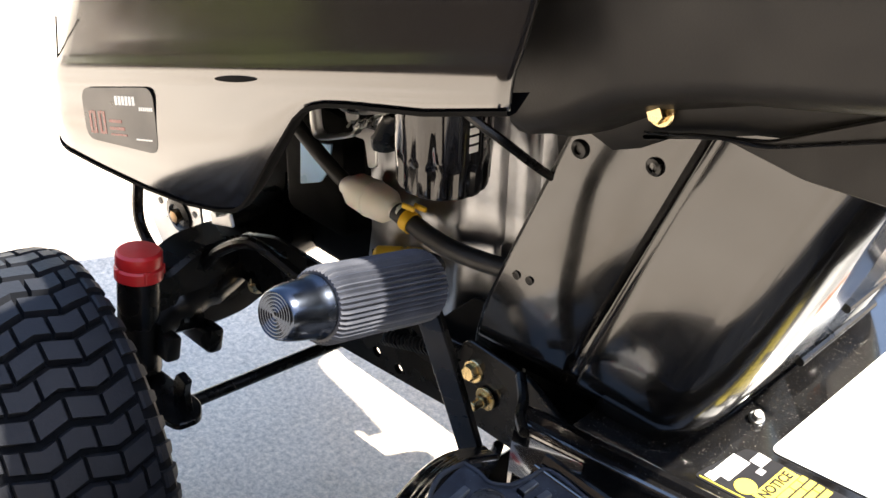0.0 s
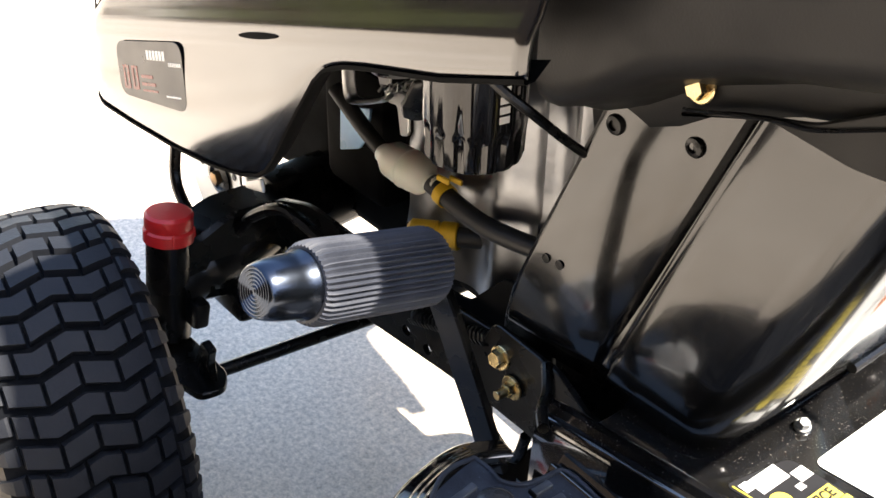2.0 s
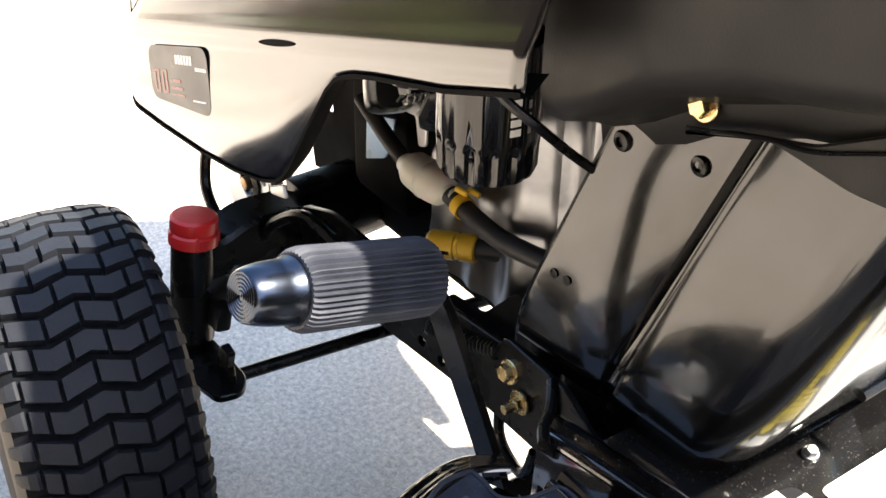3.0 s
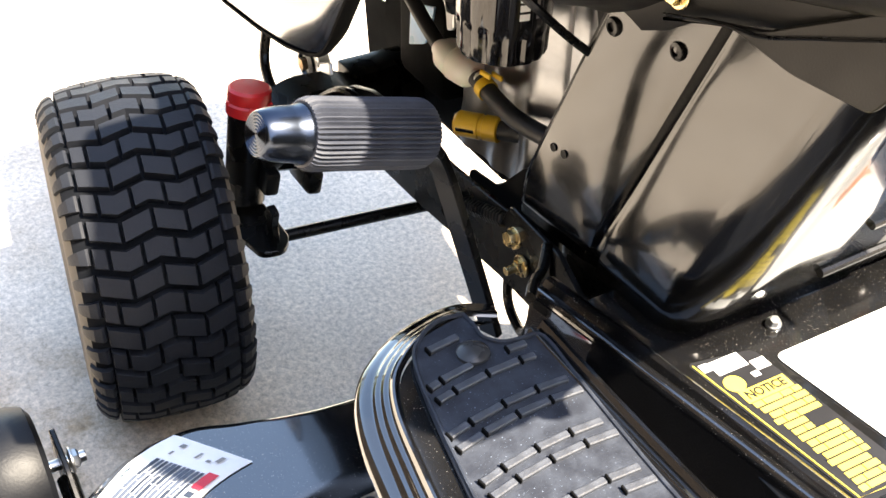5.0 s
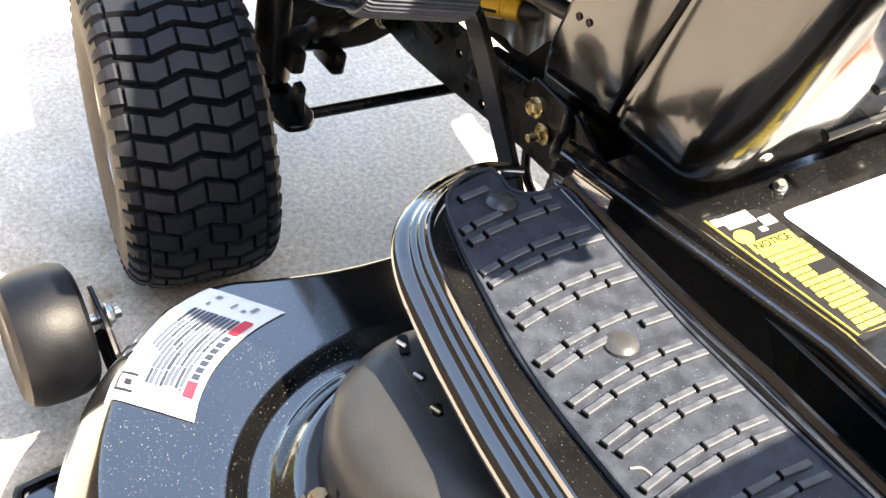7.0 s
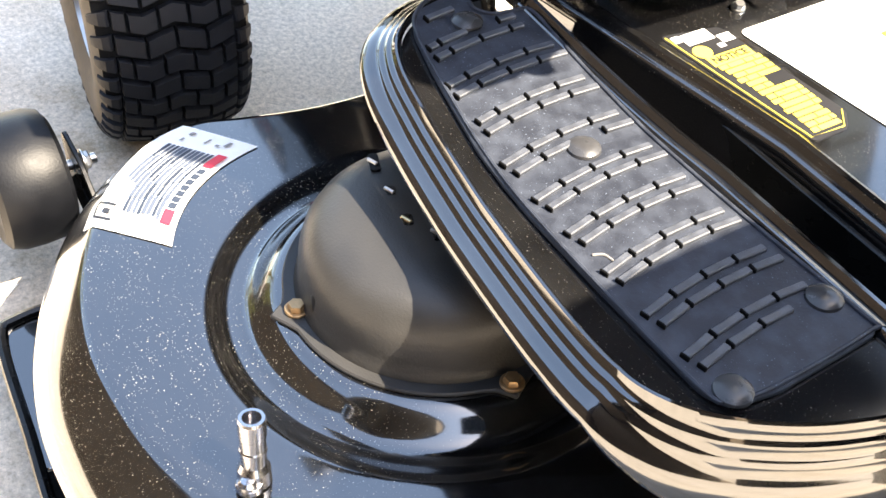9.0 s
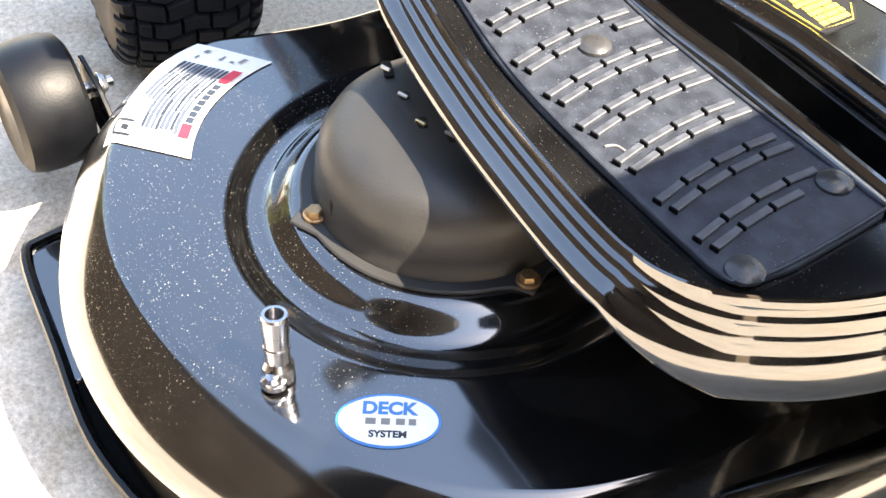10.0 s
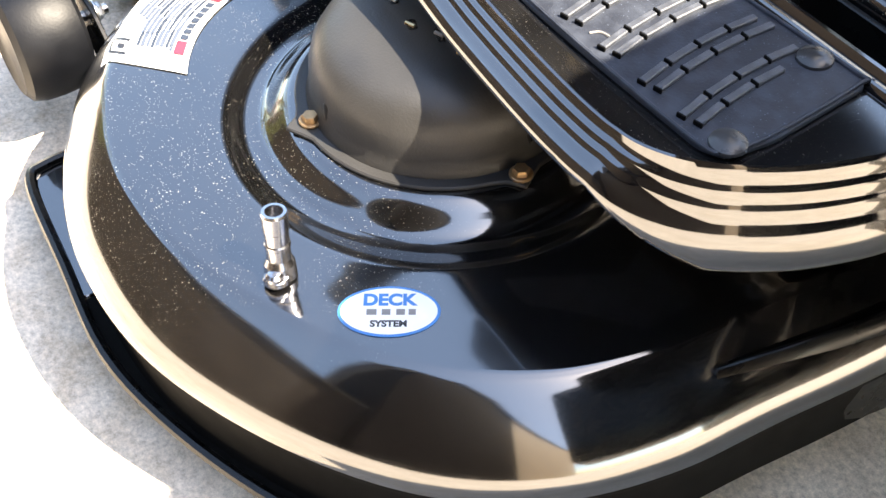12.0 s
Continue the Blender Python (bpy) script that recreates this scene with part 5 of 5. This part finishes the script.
part("wiring_loom", bm, FRAME, MOWER, "black corrugated wiring loom looped over the axle")


def front_bracket():
    b = Piece("front_bracket", "pale galvanised bracket plate with holes behind the axle")
    poly = round_poly([(0.10, 0.37), (-0.02, 0.37), (-0.022, 0.275), (0.010, 0.235), (0.048, 0.228), (0.075, 0.27)], 0.008)
    part("sheet", plate(poly[::-1], 0.003, side_frame(0.160)), STEEL, b)
    part("pulley_eye", lathe([(0.020, 0), (0.020, 0.002), (0.013, 0.004), (0.011, 0.001), (0, 0.001)], 28, along((0.018, 0.1605, 0.298), (0.018, 1, 0.298))), FRAME, b)
    part("pulley_nut", lathe([(0.007, 0), (0.007, 0.006), (0.004, 0.007), (0, 0.007)], 6, along((0.018, 0.162, 0.298), (0.018, 1, 0.298))), RUSTY, b)
    for x, z in ((-0.010, 0.310), (-0.008, 0.285), (0.005, 0.262), (0.03, 0.25), (0.052, 0.30), (0.05, 0.335), (-0.012, 0.335)):
        part("hole", lathe([(0.0036, 0), (0.0036, 0.0005), (0, 0.0005)], 14, along((x, 0.1603, z), (x, 1, z))), FRAME, b)
    part("strut", box(0.10, 0.012, 0.003, pose(-0.085, 0.19, 0.375, 0, 8, -20), 0.001, 1), STEEL, b)
    part("strut", box(0.06, 0.004, 0.012, pose(-0.12, 0.20, 0.37, 0, 25, -15), 0.001, 1), STEEL, b)
    return b


front_bracket()


# ---------------------------------------------------------------- pedal
def brake_pedal():
    p = Piece("brake_pedal", "brake pedal with a ribbed grey rubber grip")
    a, e = Vector((-0.4818, 0.2801, 0.5187)), Vector((-0.4875, 0.4115, 0.5590))
    m = along(a, e)
    length = (e - a).length
    n = 120
    prof = [(0.0150, 0.016, 0), (0.0205, 0.017, 0.4), (0.0228, 0.021, 1), (0.0230, 0.03, 1), (0.0228, length * 0.5, 1), (0.0230, length - 0.040, 1), (0.0227, length - 0.034, 1), (0.0208, length - 0.0303, 0.4), (0.0172, length - 0.0300, 0)]
    rows = [[m @ Vector(((r - 0.0027 * fl * (0.5 + 0.5 * math.cos(44 * 2 * math.pi * k / (n * 2)))) * math.cos(2 * math.pi * k / (n * 2)), (r - 0.0027 * fl * (0.5 + 0.5 * math.cos(44 * 2 * math.pi * k / (n * 2)))) * math.sin(2 * math.pi * k / (n * 2)), h)) for k in range(n * 2)] for r, h, fl in prof]
    part("grip", cap_ends(grid(rows, close_v=True)), GRIPRUB, p, "ribbed worn grey rubber grip", smooth=50)
    knob = [(0.0150, length - 0.036), (0.0186, length - 0.0310), (0.0187, length - 0.0280), (0.0174, length - 0.0255), (0.0171, length - 0.0190), (0.0165, length - 0.0120), (0.0154, length - 0.0055), (0.0143, length - 0.0018), (0.0132, length)]
    for k in range(6):
        r = 0.0128 - 0.0020 * k
        knob += [(r, length + 0.0002), (r - 0.0006, length - 0.0004), (r - 0.0014, length - 0.0004)]
    knob.append((0.0, length))
    part("end_plug", lathe(knob, 48, m), PLUG, p, "polished end plug with turned rings")
    arm = [(-0.483, 0.306, 0.526), (-0.474, 0.290, 0.510), (-0.463, 0.272, 0.480), (-0.467, 0.255, 0.418), (-0.471, 0.2385, 0.356), (-0.473, 0.230, 0.322)]
    part("arm", flat_bar(arm, 0.0095, 0.0035), FRAME, p, "flat black steel arm", 40)
    return p


brake_pedal()

gb = Piece("transmission", "black transmission housing under the tunnel")
part("housing", box(1.15, 0.30, 0.17, pose(-1.03, 0, 0.235), 0.02), FRAME, gb)

part("scuff_mark", tube([(-0.7735, 0.3390, 0.3538), (-0.7766, 0.3323, 0.3538), (-0.7841, 0.3303, 0.3538)], 0.0009, 6), GVINYL, MOWER, "pale scuff on the rubber mat")

# ---------------------------------------------------------------- seat fender at the rear, above the footrest
fd = Piece("seat_fender", "black seat fender at the rear of the tractor")
part("pan", plate(round_poly([(-1.092, -0.20), (-1.106, 0.19), (-1.145, 0.252), (-1.21, 0.32), (-1.30, 0.40), (-1.75, 0.46), (-1.75, -0.46), (-1.150, -0.43)], 0.03), 0.03, pose(0, 0, 0.850), 0.006), FRAME, fd)
# unseen black block added to darken reflections in the deck's rear rim
part("reflection_blocker", box(0.30, 1.14, 0.575, pose(-1.55, 0, 0.5475), 0.03), FRAME, fd)

bm = plate([(-0.264, 0.633), (-0.271, 0.623), (-0.259, 0.609), (-0.258, 0.623)], 0.001, pose(0, 0, 0.002), 0)
solid("paper_scrap", bm, WHITE, "small torn scrap of white paper on the concrete", "scrap", smooth=0)

# ---------------------------------------------------------------- far surroundings, unseen, added to shape reflections in the paint
GREYWALL = material("grey_shingles", (0.10, 0.10, 0.105), 0.7, vary=0.15, scale=3, bump=0.2, bump_scale=20)
TANWALL = material("tan_siding", (0.36, 0.285, 0.205), 0.8, spec=0.1, vary=0.06, scale=2, bump=0.2, bump_scale=20)
BROWNWALL = material("brown_shingles", (0.036, 0.028, 0.022), 0.8, spec=0.05, vary=0.25, scale=3, bump=0.2, bump_scale=20)
# near black, the shade on the unseen house put into its wall colour
DARKWALL = material("shade_dark_wall", (0.014, 0.011, 0.009), 0.9, spec=0.03, vary=0.4, scale=3, bump=0.2, bump_scale=20)
LEAF = material("leaves", (0.09, 0.10, 0.02), 0.6, vary=0.4, scale=8)
BARK = material("bark", (0.10, 0.07, 0.05), 0.8, vary=0.3, scale=12, bump=0.5, bump_scale=60)


def house(x0, x1, y0, tall, wall, label):
    h = standing("house", label, "house", ((x0 + x1) / 2, y0, 0))
    part("wall", box(x1 - x0, 6, tall, pose((x0 + x1) / 2, y0 + 3, tall / 2), 0.01), wall, h)
    b = bmesh.new()
    v = [b.verts.new(p) for p in ((x0 - 0.4, y0 - 0.12, tall), (x1 + 0.4, y0 - 0.12, tall), (x1 + 0.4, y0 + 6.5, tall), (x0 - 0.4, y0 + 6.5, tall), (x0 - 0.4, y0 + 3, tall + 2.2), (x1 + 0.4, y0 + 3, tall + 2.2))]
    for f in ((0, 1, 5, 4), (1, 2, 5), (2, 3, 4, 5), (3, 0, 4), (0, 3, 2, 1)):
        b.faces.new([v[i] for i in f])
    part("roof", b, GREYWALL, h, smooth=0)


house(-16, -7.02, 3.7, 7.0, TANWALL, "unseen tan sided house with grey roof, added for reflections")
PALEWALL = material("pale_siding", (0.72, 0.70, 0.66), 0.7, vary=0.06, scale=2, bump=0.2, bump_scale=20)
house(-4, 16, -15.0, 5.2, PALEWALL, "unseen pale sided house with grey roof, added for reflections")
house(-7.0, -2.0, 3.7, 7.0, DARKWALL, "unseen tall house with near-black walls and grey roof, added for reflections")
house(-1.98, 12, 4.2, 3.0, BROWNWALL, "unseen dark brown garage with grey roof, added for reflections")


def tree(at, seed, size=1.0, name="tree", label="unseen tree with yellow-green leaves, added for reflections"):
    t = standing(name, label, name, at)
    rnd = random.Random(seed)
    a = Vector(at)
    part("trunk", tube([a, a + size * Vector((0.1, 0, 1.2)), a + size * Vector((0.0, 0.1, 2.6)), a + size * Vector((0.2, 0, 4.2))], [r * size for r in (0.18, 0.15, 0.1, 0.04)], 10), BARK, t)
    tips = []
    for k in range(7):
        z = size * (0.4 + 0.42 * k)
        an = k * 2.4
        e = a + Vector((1.3 * size * math.cos(an), 1.3 * size * math.sin(an), z + 0.9 * size))
        tips.append(e)
        part("limb", tube([a + Vector((0, 0, z)), a.lerp(e, 0.5) + Vector((0, 0, z * 0.5 - 0.1)), e], [r * size for r in (0.06, 0.04, 0.015)], 6), BARK, t)
    b = bmesh.new()
    for k in range(1800):
        c = rnd.choice(tips) + size * Vector((rnd.gauss(0, 0.5), rnd.gauss(0, 0.5), rnd.gauss(0.1, 0.45)))
        u = Vector((rnd.uniform(-1, 1), rnd.uniform(-1, 1), rnd.uniform(-1, 1))).normalized()
        w = u.cross(Vector((rnd.uniform(-1, 1), rnd.uniform(-1, 1), rnd.uniform(-1, 1)))).normalized()
        s = rnd.uniform(0.05, 0.10) * size ** 0.6
        b.faces.new([b.verts.new(c + q) for q in (u * s, w * s * 0.5, -u * s, -w * s * 0.5)])
    part("crown", b, LEAF, t, smooth=0)


tree((7.6, 2.3, 0), 2)
tree((4.6, 2.2, 0), 5, 0.38, "shrub", "unseen low shrub with yellow-green leaves, added for reflections")
